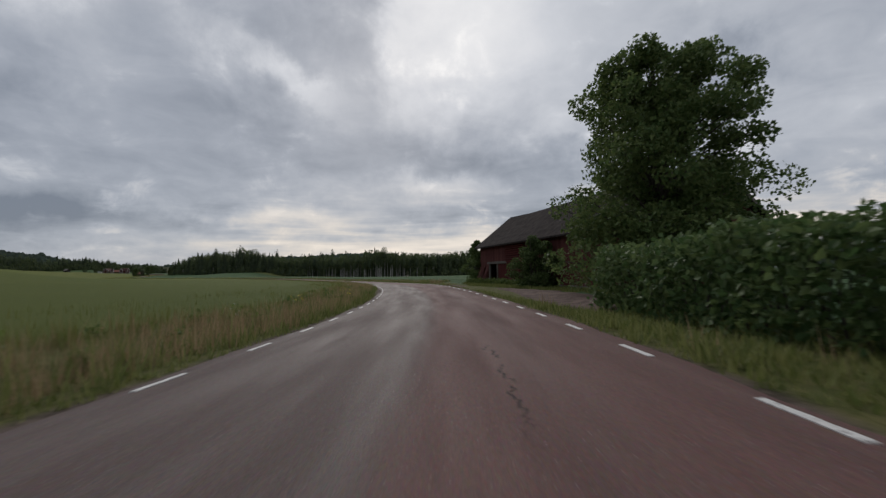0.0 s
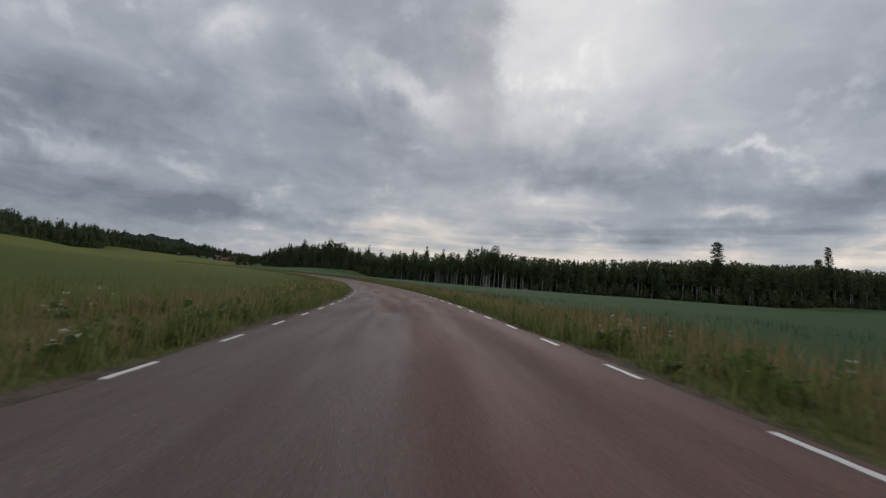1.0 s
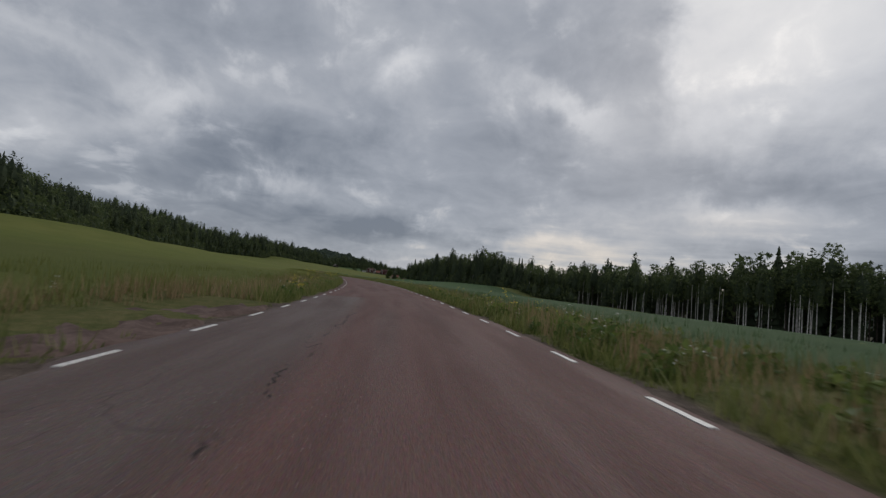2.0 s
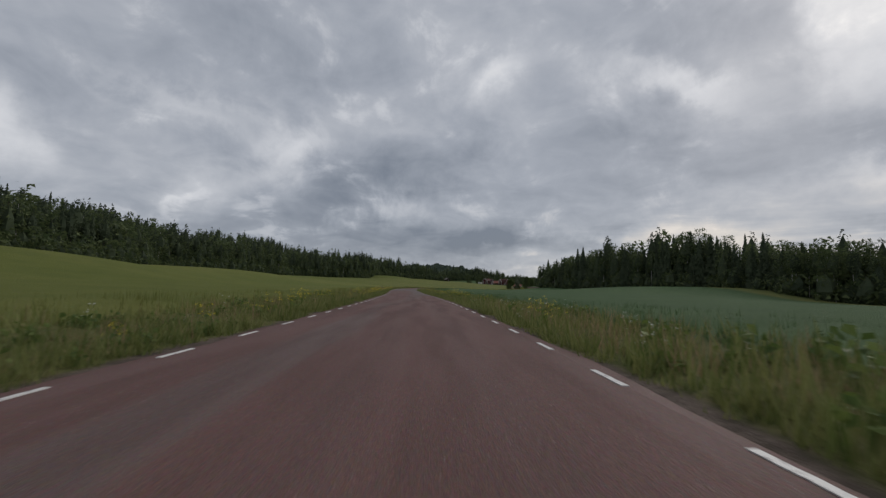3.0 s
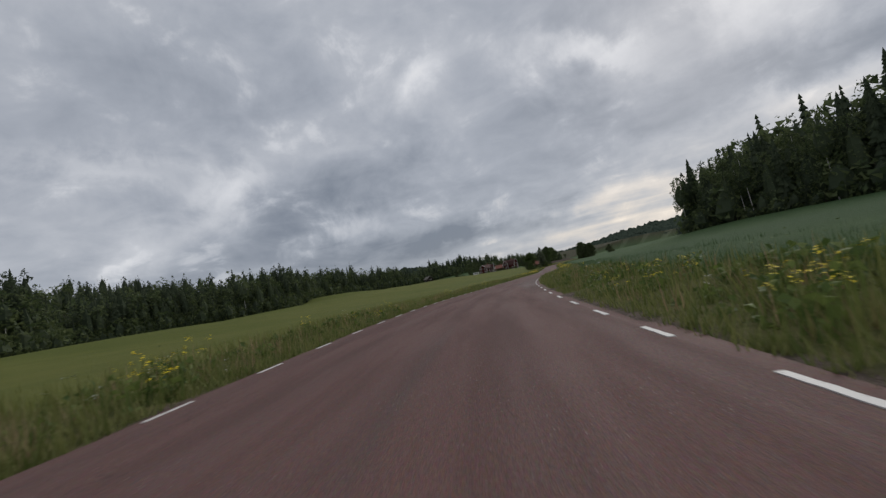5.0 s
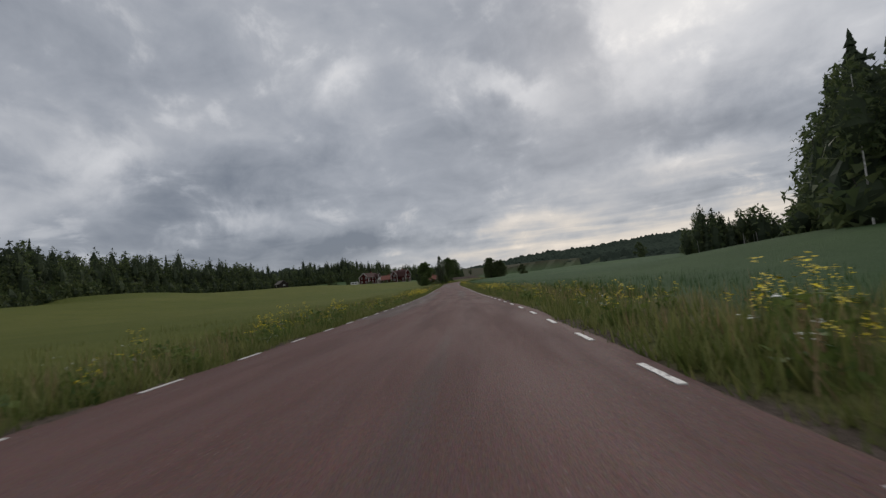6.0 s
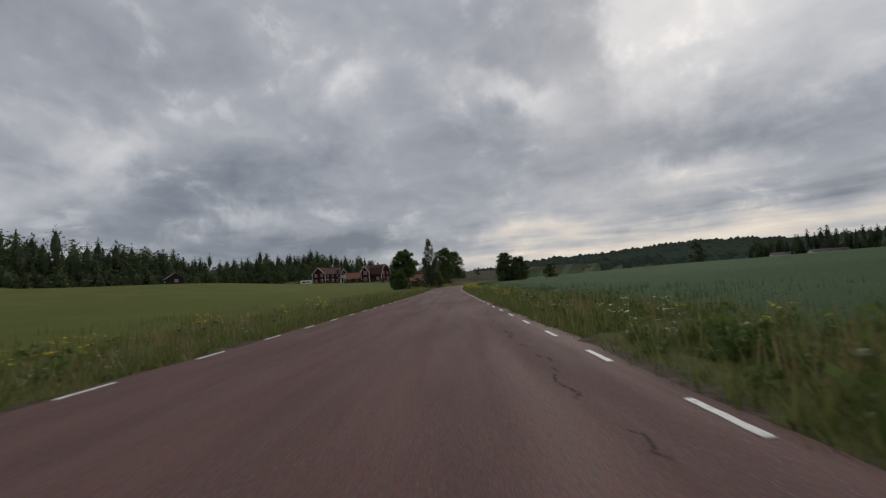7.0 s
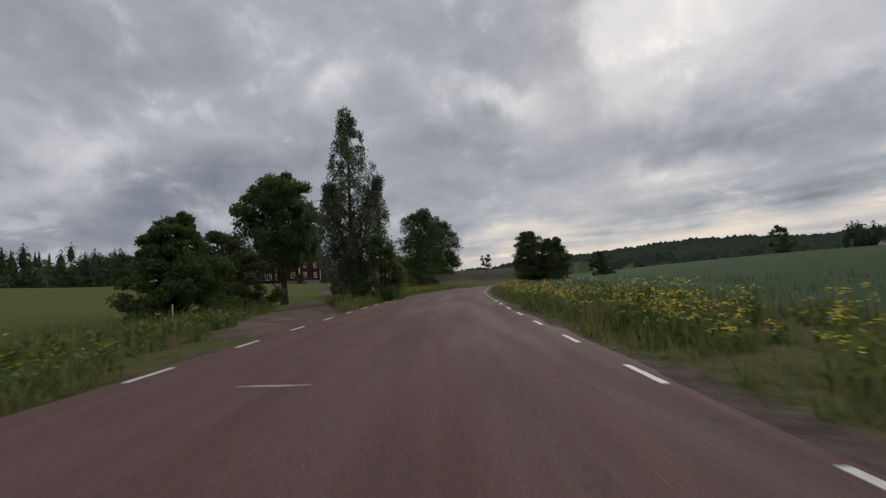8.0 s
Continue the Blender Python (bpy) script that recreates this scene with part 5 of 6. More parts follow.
def build_verges():
    rng = np.random.default_rng(51)
    green = [grass_template(rng, 8, 0.54, 0.28, 0.038, 0.75, 0) for _ in range(5)]
    tall = [grass_template(rng, 7, 0.74, 0.28, 0.024, 0.5, 1) for _ in range(3)]
    short = [grass_template(rng, 7, 0.20, 0.20, 0.034, 0.8, 0) for _ in range(3)]
    weed = [flower_template(rng, 6, 0.75, 0.24, 0.02, 2, 1) for _ in range(3)]
    tansy = [flower_template(rng, 8, 0.82, 0.32, 0.021, 3, 8) for _ in range(3)]
    yarrow = [flower_template(rng, 5, 0.62, 0.26, 0.019, 4, 5) for _ in range(2)]
    barley = [grass_template(rng, 9, 0.72, 0.30, 0.045, 0.25, 5) for _ in range(2)]
    oats = [grass_template(rng, 9, 0.68, 0.30, 0.045, 0.3, 6) for _ in range(2)]
    for side in (-1, 1):
        b, crop = Batch(), Batch()

        def strew(templates, n, lo, hi, chance, size, batch=b, power=1.0):
            s = rng.uniform(-12, 925, n)
            edge = np.interp(s, NODES, WIDTH) / 2
            margin = np.interp(s, [0, 480, 540, 790, 815], [0.5, 0.5, 0.28, 0.28, 0.62])
            if side > 0:
                margin = margin + 0.35 * smooth(s, 434, 442) * smooth(s, 530, 505)
            lat = side * (edge + margin + lo + (hi - lo) * rng.uniform(0, 1, n)**power)
            p = road_point(s, lat)
            keep = rng.uniform(size=n) < chance(s, lat)
            keep &= (drive(p[:, 0], p[:, 1]) < 0.35) & (bank_of_soil(s, lat) < 0.25)
            if side > 0:
                keep &= ~((s < 66) & (np.abs(lat) > 5.6))
            p = p[keep]
            p[:, 2] = land(p[:, 0], p[:, 1], False) - 0.03
            k = rng.integers(0, len(templates), len(p))
            sz = rng.uniform(*size, len(p)) * (0.6 + 0.4 * smooth(np.abs(lat[keep]) - edge[keep], 0.4, 1.4)) * (0.8 + 0.4 * wave(s[keep] * 3.0, lat[keep], 4.0))
            for j, tpl in enumerate(templates):
                batch.place(tpl, p[k == j], sz[k == j], rng, rng.uniform(0.8, 1.3, (k == j).sum()))

        trim = (lambda s, lat: np.where((s < 64), 0.02, 1.0)) if side > 0 else (lambda s, lat: np.ones_like(s))
        dry = lambda s: np.interp(s, [0, 240, 330, 1000], [1.0, 0.85, 0.4, 0.3])
        lush = lambda s: np.interp(s, [0, 240, 330], [0.4, 0.6, 1.0])
        strew(short, 17000, 0.02, 1.5, lambda s, l: np.ones_like(s), (0.7, 1.5))
        strew(green, 34000, 0.25, 4.4, lambda s, l: trim(s, l) * lush(s) * (0.65 + 0.35 * wave(s, l)), (0.65, 1.5), power=1.7)
        strew(tall, 27000, 0.6, 4.4, lambda s, l: trim(s, l) * dry(s) * np.clip(0.35 + 0.65 * wave(s, l, 1.7) + 0.3 * (s < 240), 0, 1), (0.7, 1.25))
        strew(weed, 6400, 0.4, 4.2, lambda s, l: trim(s, l) * np.clip(wave(s, l, 3.1) * 1.5 - 0.25 + 0.5 * side * smooth(s, 440, 455) * smooth(s, 540, 520), 0, 1), (0.55, 1.25))
        if side < 0:
            glow = lambda s: np.interp(s, [0, 200, 380, 395, 470, 480, 600, 680, 700, 730, 760, 836, 842, 850, 870, 1000], [.02, .04, .1, .5, .4, .15, .15, .3, 1, .9, .1, .1, .6, .6, .5, .3])
            pale = lambda s: np.interp(s, [0, 20, 200, 500, 640, 740, 800, 850, 862, 1000], [.0, .05, .3, .25, .3, .5, .8, 1, .2, .2])
        else:
            glow = lambda s: np.interp(s, [0, 100, 120, 150, 380, 391, 404, 414, 540, 590, 660, 686, 701, 708, 760, 800, 850, 880, 1000], [0, .03, .08, .03, .15, 1, .7, .06, .09, .06, .35, 1, 1, .3, .2, .35, 1, .6, .2])
            pale = lambda s: np.interp(s, [0, 70, 110, 300, 540, 640, 800, 1000], [0, .3, .4, .3, .3, .5, .5, .4])
        strew(tansy, 4200, 0.5, 3.2, lambda s, l: trim(s, l) * glow(s) * np.clip(wave(s, l, 5.0) * 1.7 - 0.1 + 0.6 * (glow(s) > 0.8), 0, 1), (0.75, 1.25), power=1.25)
        strew(yarrow, 3000, 0.5, 4.2, lambda s, l: trim(s, l) * pale(s) * wave(s, l, 0.5), (0.7, 1.25))
        strew(barley if side < 0 else oats, 11000, 3.6, 11.0, lambda s, l: np.where((s < 66) & (side > 0), 0.0, 1.0), (0.75, 1.1), crop, 1.5)
        tagged(b.make("verge_grass", VERGE_MATS), "tall uncut verge grass with tansy and yarrow in flower", "grass", kind="stuff")
        tagged(crop.make("crop_edge", VERGE_MATS), "standing barley at the field's edge" if side < 0 else "standing blue-green oats at the field's edge", "crop", kind="stuff")
    # mown grass in front of the barn and hedge
    b = Batch()
    p = np.c_[rng.uniform(3.5, 14, 12000), rng.uniform(-12, 64, 12000)]
    s, lat = near_road(p[:, 0], p[:, 1])
    wall = 13.2 - (p[:, 1] - 26) * 0.277
    keep = (lat > 3.75) & (drive(p[:, 0], p[:, 1]) < 0.4) & (p[:, 0] < np.where(p[:, 1] < 19, 8.0, wall - 0.1)) & (rng.uniform(size=len(p)) < smooth(lat, 3.6, 5.0))
    q = p[keep]
    b.place(short[0], np.c_[q, land(q[:, 0], q[:, 1], False) - 0.02], rng.uniform(0.7, 1.6, len(q)), rng)
    # nettles and docks along the barn's foot
    t = rng.uniform(0, 1, 260)
    q = np.c_[13.0 - 7.9 * t - rng.uniform(0.2, 1.4, 260), 26.5 + 28.5 * t]
    q = q[t > 0.42]
    b.place(weed[0], np.c_[q, land(q[:, 0], q[:, 1], False) - 0.02], rng.uniform(0.7, 1.5, len(q)), rng)
    tagged(b.make("yard_grass", VERGE_MATS), "short grass and nettles in front of the barn", "grass", kind="stuff")


build_verges()

# ---- edge lines: dashes of one metre with gaps of two, as they were painted
# arc length at which a dash begins, right and left, at places along the road
PAINTED = [(2.88, 5.16), (59.36, 59.29), (114.36, 116.83), (170.53, 173.12), (226.85, 228.08), (388.84, 391.01), (442.62, 442.53), (492.44, 494.42), (539.93, 542.92), (687.19, 689.33), (737.46, 740.04), (787.24, 789.50), (836.36, 840.59)]


def dash_mesh():
    bm = bmesh.new()
    rng = np.random.default_rng(61)
    n = 7
    left, right = [], []
    for i in range(n):
        y = i / (n - 1)
        left.append((-0.041 + rng.normal(0, 0.004), y + rng.normal(0, 0.004)))
        right.append((0.041 + rng.normal(0, 0.004), y + rng.normal(0, 0.004)))
    top = [[bm.verts.new((x, y, 0.004)) for x, y in row] for row in (left, right)]
    low = [[bm.verts.new((x, y, -0.02)) for x, y in row] for row in (left, right)]
    for i in range(n - 1):
        bm.faces.new((top[0][i], top[1][i], top[1][i+1], top[0][i+1]))
        bm.faces.new((top[0][i+1], low[0][i+1], low[0][i], top[0][i]))
        bm.faces.new((top[1][i], low[1][i], low[1][i+1], top[1][i+1]))
    bm.faces.new((top[0][0], low[0][0], low[1][0], top[1][0]))
    bm.faces.new((top[1][-1], low[1][-1], low[0][-1], top[0][-1]))
    me = bpy.data.meshes.new("edge_line_dash")
    bm.to_mesh(me)
    bm.free()
    me.materials.append(PAINT)
    return me


def build_dashes():
    me = dash_mesh()
    for col, side in ((0, 1), (1, -1)):
        marks = np.array(PAINTED)[:, col]
        count = np.concatenate([[0], np.cumsum(np.maximum(np.round(np.diff(marks) / 3.0), 1))])
        k = np.arange(-9, int(count[-1]) + 40)
        starts = np.where(k < 0, marks[0] + 3.0 * k, np.where(k > count[-1], marks[-1] + 3.0 * (k - count[-1]), np.interp(k, count, marks)))
        for s in starts:
            w = float(np.interp(s, NODES, WIDTH)) / 2 * side
            a, b = Vector(road_point(s, w)), Vector(road_point(s + 1.0, w))
            c = Vector(road_point(s, w - 0.5 * side))
            y = (b - a).normalized()
            x = ((a - c) * side).normalized()
            z = x.cross(y).normalized()
            x = y.cross(z)
            m = Matrix((x, y, z)).transposed().to_4x4()
            m.translation = a + z * 0.006
            ob = new("edge_line_dash", me)
            ob.parent = ROAD
            ob.matrix_basis = m


build_dashes()


def build_smear():
    """A scrape of white paint across the lane."""
    rng = np.random.default_rng(62)
    lat = np.linspace(-1.55, -0.6, 14)
    s = 840.05 + 0.04 * np.sin(lat * 3) + rng.normal(0, 0.006, 14)
    half = 0.022 * np.sin(np.linspace(0.15, 3.0, 14)) + 0.004
    a, b = road_point(s - half, lat, 0.004), road_point(s + half, lat, 0.004)
    v = np.concatenate([a, b])
    f = np.array([(i, i + 1, 15 + i, 14 + i) for i in range(13)])
    mesh_object("paint_smear", v, f, [PAINT], parent=ROAD, label="thin scrape of white paint on the asphalt")


build_smear()

# ---- the barn by the road


def plank_mesh(name, w, h, d, mat, seed):
    bm = box(bmesh.new(), -w/2, w/2, -d, 0, 0, h, 0.008)
    me = bpy.data.meshes.new(name)
    bm.to_mesh(me)
    bm.free()
    me.materials.append(mat)
    return me


def piece(name, me, parent, m):
    ob = new(name, me)
    ob.parent = parent
    ob.matrix_basis = m
    return ob


def roof_slab(name, parent, eave, ridge, y0, y1, thick, mat, seed, sag=0.0, label=""):
    """One slope of a tiled roof: rows of low rolls from eave (x, z) to ridge (x, z), drawn along y."""
    rng = np.random.default_rng(seed)
    nu, nv = 15, max(12, int((y1 - y0) / 0.25))
    u, v = np.linspace(0, 1, nu), np.linspace(0, 1, nv)
    U, V = np.meshgrid(u, v, indexing="ij")
    x = eave[0] + (ridge[0] - eave[0]) * U
    z = eave[1] + (ridge[1] - eave[1]) * U
    y = y0 + (y1 - y0) * V
    dip = -sag * np.sin(V * math.pi) * U + 0.25 * sag * np.sin(V * 9 + seed) * U
    roll = 0.03 * np.abs(np.sin(y * math.pi / 0.25)) + 0.02 * ((U * (nu - 1)) % 2)
    top = np.stack([x, y, z + dip + roll + rng.normal(0, 0.006, x.shape)], -1)
    low = np.stack([x, y, z + dip - thick], -1)
    P = np.concatenate([top.reshape(-1, 3), low.reshape(-1, 3)])
    i = np.arange(nu * nv).reshape(nu, nv)
    k = nu * nv
    f = [np.stack([i[:-1, :-1], i[1:, :-1], i[1:, 1:], i[:-1, 1:]], -1).reshape(-1, 4)]
    f.append(f[0][:, ::-1] + k)
    for e in (i[0], i[-1], i[:, 0], i[:, -1]):
        f.append(np.stack([e[:-1], e[1:], e[1:] + k, e[:-1] + k], -1))
    return mesh_object(name, P, np.concatenate(f), [mat], parent=parent, label=label)


def build_barn():
    L, W, EAVE, RIDGE = 29.4, 9.0, 4.7, 8.5
    a, b = Vector((13.2, 26.0, 0)), Vector((5.4, 54.4, 0))
    y = (b - a).normalized()
    x = Vector((y.y, -y.x, 0))
    m = Matrix((x, y, Vector((0, 0, 1)))).transposed().to_4x4()
    m.translation = a
    m.translation.z = float(land([9.0], [40.0], False)[0]) - 0.05
    ob = thing("barn", m, "long old faded red board barn with a dark sagging roof", "barn")
    boxed("foundation", (0.02, W - 0.02, 0.02, L - 0.02, -0.6, 0.35), STONE, ob, 0.03, "low grey field-stone footing")
    boxed("back_wall", (W - 0.2, W, 0, L, 0.3, EAVE), FALU_DARK, ob)
    boxed("front_wall", (0.06, 0.2, 0, 21.6, 0.3, EAVE), FALU_DARK, ob)
    boxed("front_wall", (0.06, 0.2, 26.4, L, 0.3, EAVE), FALU_DARK, ob)
    boxed("front_wall", (0.06, 0.2, 21.6, 26.4, 2.5, EAVE), FALU_DARK, ob)
    for yy in (0.0, L - 0.2):
        prism("gable", [(0.06, 0.3), (W, 0.3), (W, EAVE), (W / 2, RIDGE - 0.15), (0.06, EAVE)], yy + 0.03, yy + 0.17, FALU_DARK, ob)
    # an added black sheet paints the darkness behind the opening
    boxed("interior", (2.2, 2.4, 20.6, 27.4, 0.2, 3.4), DARK, ob, 0.0, "black unlit inside")
    boxed("lintel", (-0.08, 0.16, 21.2, 26.9, 2.35, 2.62), GREY_WOOD, ob, 0.02, "heavy grey beam over the opening")
    for yy in (21.5, 24.0, 26.4):
        boxed("post", (-0.02, 0.2, yy - 0.1, yy + 0.1, 0.1, 2.4), GREY_WOOD, ob, 0.015)
    boxed("door", (0.02, 0.09, 21.7, 23.8, 0.35, 2.33), FALU, ob, 0.01, "closed red board door")
    roof_slab("roof", ob, (-0.55, EAVE - 0.25), (W / 2 + 0.02, RIDGE), -0.6, L + 0.5, 0.14, OLD_TILE, 3, 0.22)
    roof_slab("roof", ob, (W + 0.55, EAVE - 0.25), (W / 2 - 0.02, RIDGE), -0.6, L + 0.5, 0.14, OLD_TILE, 4, 0.22)
    for yy in (-0.62, L + 0.5):
        for sx in (-1, 1):
            bm = bmesh.new()
            r = bmesh.ops.create_cube(bm, size=1.0)
            ln = math.hypot(W / 2 + 0.55, RIDGE - EAVE + 0.25)
            an = math.atan2(RIDGE - EAVE + 0.25, W / 2 + 0.55)
            mm = Matrix.Translation((W / 2 + sx * (W / 2 + 0.55) / 2, yy, (RIDGE + EAVE - 0.25) / 2 - 0.06)) @ Matrix.Rotation(sx * an, 4, "Y") @ Matrix.Diagonal((ln, 0.05, 0.2, 1))
            bmesh.ops.transform(bm, matrix=mm, verts=bm.verts)
            part("bargeboard", bm, GREY_WOOD, ob)
    # vertical boards, each a little out of line with its neighbour
    rng = np.random.default_rng(71)
    tall = [plank_mesh("plank", w, EAVE - 0.35, 0.03, FALU_DARK, 0) for w in (0.19, 0.17, 0.21)]
    yy = 0.1
    while yy < 17.0:
        k = int(rng.integers(0, 3))
        piece("plank", tall[k], ob, Matrix.Translation((0.052 - rng.uniform(0, 0.012), yy, 0.28 + rng.uniform(-0.04, 0.04))) @ Matrix.Rotation(-math.pi / 2, 4, "Z") @ Matrix.Rotation(rng.normal(0, 0.003), 4, "Y"))
        yy += (0.19, 0.17, 0.21)[k] + 0.012
    upper = [plank_mesh("plank", w, EAVE - 2.7, 0.03, FALU_DARK, 0) for w in (0.19, 0.22)]
    yy = 21.7
    while yy < L - 0.05:
        k = int(rng.integers(0, 2))
        piece("plank", upper[k], ob, Matrix.Translation((0.052 - rng.uniform(0, 0.012), yy, 2.64)) @ Matrix.Rotation(-math.pi / 2, 4, "Z"))
        yy += (0.19, 0.22)[k] + 0.012
    gab = [plank_mesh("plank", 0.2, h, 0.03, FALU_DARK, 0) for h in np.linspace(EAVE - 0.5, RIDGE - 0.75, 12)]
    for i in range(42):
        xx = 0.2 + i * 0.21
        h = EAVE - 0.5 + (RIDGE - EAVE - 0.25) * (1 - abs(xx - W / 2) / (W / 2))
        k = int(np.clip(round((h - EAVE + 0.5) / (RIDGE - EAVE - 0.25) * 11), 0, 11))
        piece("plank", gab[k], ob, Matrix.Translation((xx, L + 0.012, 0.3)) @ Matrix.Rotation(math.pi, 4, "Z"))
    # round logs of the older log-built bay
    z = 0.42
    while z < 4.2:
        v, f = tube([(0.03, 17.05, z), (0.0, 19.3, z + rng.normal(0, 0.012)), (0.03, 21.5, z)], [0.125, 0.13, 0.125], 8)
        mesh_object("log", v, f, [FALU], parent=ob, smooth=True)
        z += 0.235
    # loose boards leaning on the far end
    for i in range(11):
        me = tall[i % 3]
        yy = 26.6 + i * 0.26
        piece("plank", me, ob, Matrix.Translation((-0.75 + rng.uniform(-0.15, 0.15), yy, 0.05)) @ Matrix.Rotation(rng.uniform(-0.10, 0.16), 4, "X")
              @ Matrix.Rotation(rng.uniform(0.26, 0.38), 4, "Y") @ Matrix.Rotation(-math.pi / 2, 4, "Z") @ Matrix.Diagonal((1, 1, rng.uniform(0.42, 0.62), 1)))
    for yy in (3.0, 11.5):
        boxed("hatch", (0.0, 0.06, yy, yy + 1.7, 0.6, 2.5), FALU, ob, 0.01, "closed faded hatch")


build_barn()


# ---- the farm


def window(parent, x, y, z, w, h, out, panes=2):
    """A white-framed window lying in the plane whose outward normal is given as 'x' or 'y' with a sign."""
    ax, sign = out
    win = new("window")
    win.parent = parent
    win.matrix_basis = Matrix.Translation((x, y, z)) @ Matrix.Rotation({("y", -1): 0, ("x", 1): math.pi / 2, ("y", 1): math.pi, ("x", -1): -math.pi / 2}[(ax, sign)], 4, "Z")
    t = 0.11
    bm = bmesh.new()
    box(bm, -w/2 - t, -w/2, -0.06, 0.03, -t, h + t), box(bm, w/2, w/2 + t, -0.06, 0.03, -t, h + t)
    box(bm, -w/2, w/2, -0.06, 0.03, h, h + t), box(bm, -w/2, w/2, -0.08, 0.03, -t, 0)
    for i in range(1, panes):
        q = -w/2 + w * i / panes
        box(bm, q - 0.03, q + 0.03, -0.05, 0.0, 0, h)
    box(bm, -w/2, w/2, -0.045, 0.0, h * 0.62, h * 0.62 + 0.05)
    part("frame", bm, WHITE, win)
    part("pane", box(bmesh.new(), -w/2, w/2, -0.012, 0.0, 0, h), GLASS, win)
    return win


def farm_house(x, y, turn, label, L=13.0, W=8.0, EAVE=5.2, RIDGE=8.6, roof=BROWN_TILE, balcony=True, gambrel=False, front_gable=None):
    z = float(land([x], [y], False)[0])
    ob = thing("house", pose(x, y, z, 0, 0, turn), label, "house", "farm houses")
    boxed("foundation", (-L/2, L/2, -W/2, W/2, -0.8, 0.45), STONE, ob, 0.02)
    if gambrel:
        profile = [(-W/2, 0.45), (W/2, 0.45), (W/2, EAVE), (W/2 * 0.62, EAVE + (RIDGE - EAVE) * 0.68), (0, RIDGE - 0.1), (-W/2 * 0.62, EAVE + (RIDGE - EAVE) * 0.68), (-W/2, EAVE)]
    else:
        profile = [(-W/2, 0.45), (W/2, 0.45), (W/2, EAVE), (0, RIDGE - 0.1), (-W/2, EAVE)]
    body = prism("wall", profile, -L/2, L/2, FALU, ob)
    body.matrix_basis = Matrix.Rotation(-math.pi / 2, 4, "Z")
    # roof slopes, drawn along the ridge
    if gambrel:
        runs = [((W/2 + 0.4, EAVE - 0.3), (W/2 * 0.62, EAVE + (RIDGE - EAVE) * 0.68 + 0.08)), ((W/2 * 0.62, EAVE + (RIDGE - EAVE) * 0.68 + 0.08), (0, RIDGE + 0.05))]
    else:
        runs = [((W/2 + 0.45, EAVE - 0.32), (0, RIDGE + 0.05))]
    for sign in (-1, 1):
        for e, r in runs:
            s = roof_slab("roof", ob, (sign * e[0], e[1]), (sign * r[0], r[1]), -L/2 - 0.45, L/2 + 0.45, 0.12, roof, 7)
            s.matrix_basis = Matrix.Rotation(-math.pi / 2, 4, "Z")
            for end in (-1, 1):
                ln, an = math.hypot(e[0] - r[0], r[1] - e[1]), math.atan2(r[1] - e[1], e[0] - r[0])
                bm = bmesh.new()
                bmesh.ops.create_cube(bm, size=1.0)
                mm = Matrix.Translation((end * (L/2 + 0.47), sign * (e[0] + r[0]) / 2, (e[1] + r[1]) / 2 - 0.05)) @ Matrix.Rotation(-sign * an, 4, "X") @ Matrix.Diagonal((0.05, ln, 0.26, 1))
                bmesh.ops.transform(bm, matrix=mm, verts=bm.verts)
                part("bargeboard", bm, WHITE, ob)
    for sx in (-1, 1):
        for sy in (-1, 1):
            boxed("corner_board", (sx * L/2 - 0.11, sx * L/2 + 0.11, sy * W/2 - 0.11, sy * W/2 + 0.11, 0.4, EAVE - 0.1), WHITE, ob, 0.01)
    boxed("chimney", (L * 0.12, L * 0.12 + 0.7, -0.35, 0.35, RIDGE - 0.6, RIDGE + 1.0), RED_TILE, ob, 0.03)
    n = max(3, int(L / 3.0))
    for i in range(n):
        q = -L/2 + L * (i + 0.5) / n
        for level in ((1.15, 3.55) if EAVE > 4 else (1.15,)):
            if (balcony and abs(q - L * 0.28) < 1.7) or (front_gable is not None and abs(q - front_gable) < 2.8):
                continue
            window(ob, q, -W/2 - 0.01, level, 1.0, 1.25, ("y", -1))
    for sx in (-1, 1):
        for q in (-W * 0.24, W * 0.24):
            for level in ((1.15, 3.7) if RIDGE > 6.5 else (1.1,)):
                window(ob, sx * (L/2 + 0.01), q, level, 0.95, 1.2, ("x", sx))
    if front_gable is not None:
        # a projecting wing with a plain gable in the middle of the long side
        wing = new("wing")
        wing.parent = ob
        wing.matrix_basis = Matrix.Translation((front_gable, 0, 0))
        y0 = -W/2 - 1.4
        prism("wall", [(-2.3, 0.3), (2.3, 0.3), (2.3, EAVE + 1.2), (0, RIDGE - 0.7), (-2.3, EAVE + 1.2)], y0, 0.0, FALU, wing)
        for sign in (-1, 1):
            roof_slab("roof", wing, (sign * 2.7, EAVE + 0.75), (0, RIDGE - 0.55), y0 - 0.4, 0.0, 0.1, roof, 12)
            bm = bmesh.new()
            bmesh.ops.create_cube(bm, size=1.0)
            ln, an = math.hypot(2.7, RIDGE - EAVE - 1.3), math.atan2(RIDGE - EAVE - 1.3, 2.7)
            mm = Matrix.Translation((sign * 1.35, y0 - 0.43, (RIDGE + EAVE + 0.2) / 2 - 0.06)) @ Matrix.Rotation(sign * an, 4, "Y") @ Matrix.Diagonal((ln, 0.05, 0.26, 1))
            bmesh.ops.transform(bm, matrix=mm, verts=bm.verts)
            part("bargeboard", bm, WHITE, wing)
            part("corner_board", box(bmesh.new(), sign * 2.3 - 0.11, sign * 2.3 + 0.11, y0 - 0.03, y0 + 0.2, 0.3, EAVE + 1.0, 0.01), WHITE, wing)
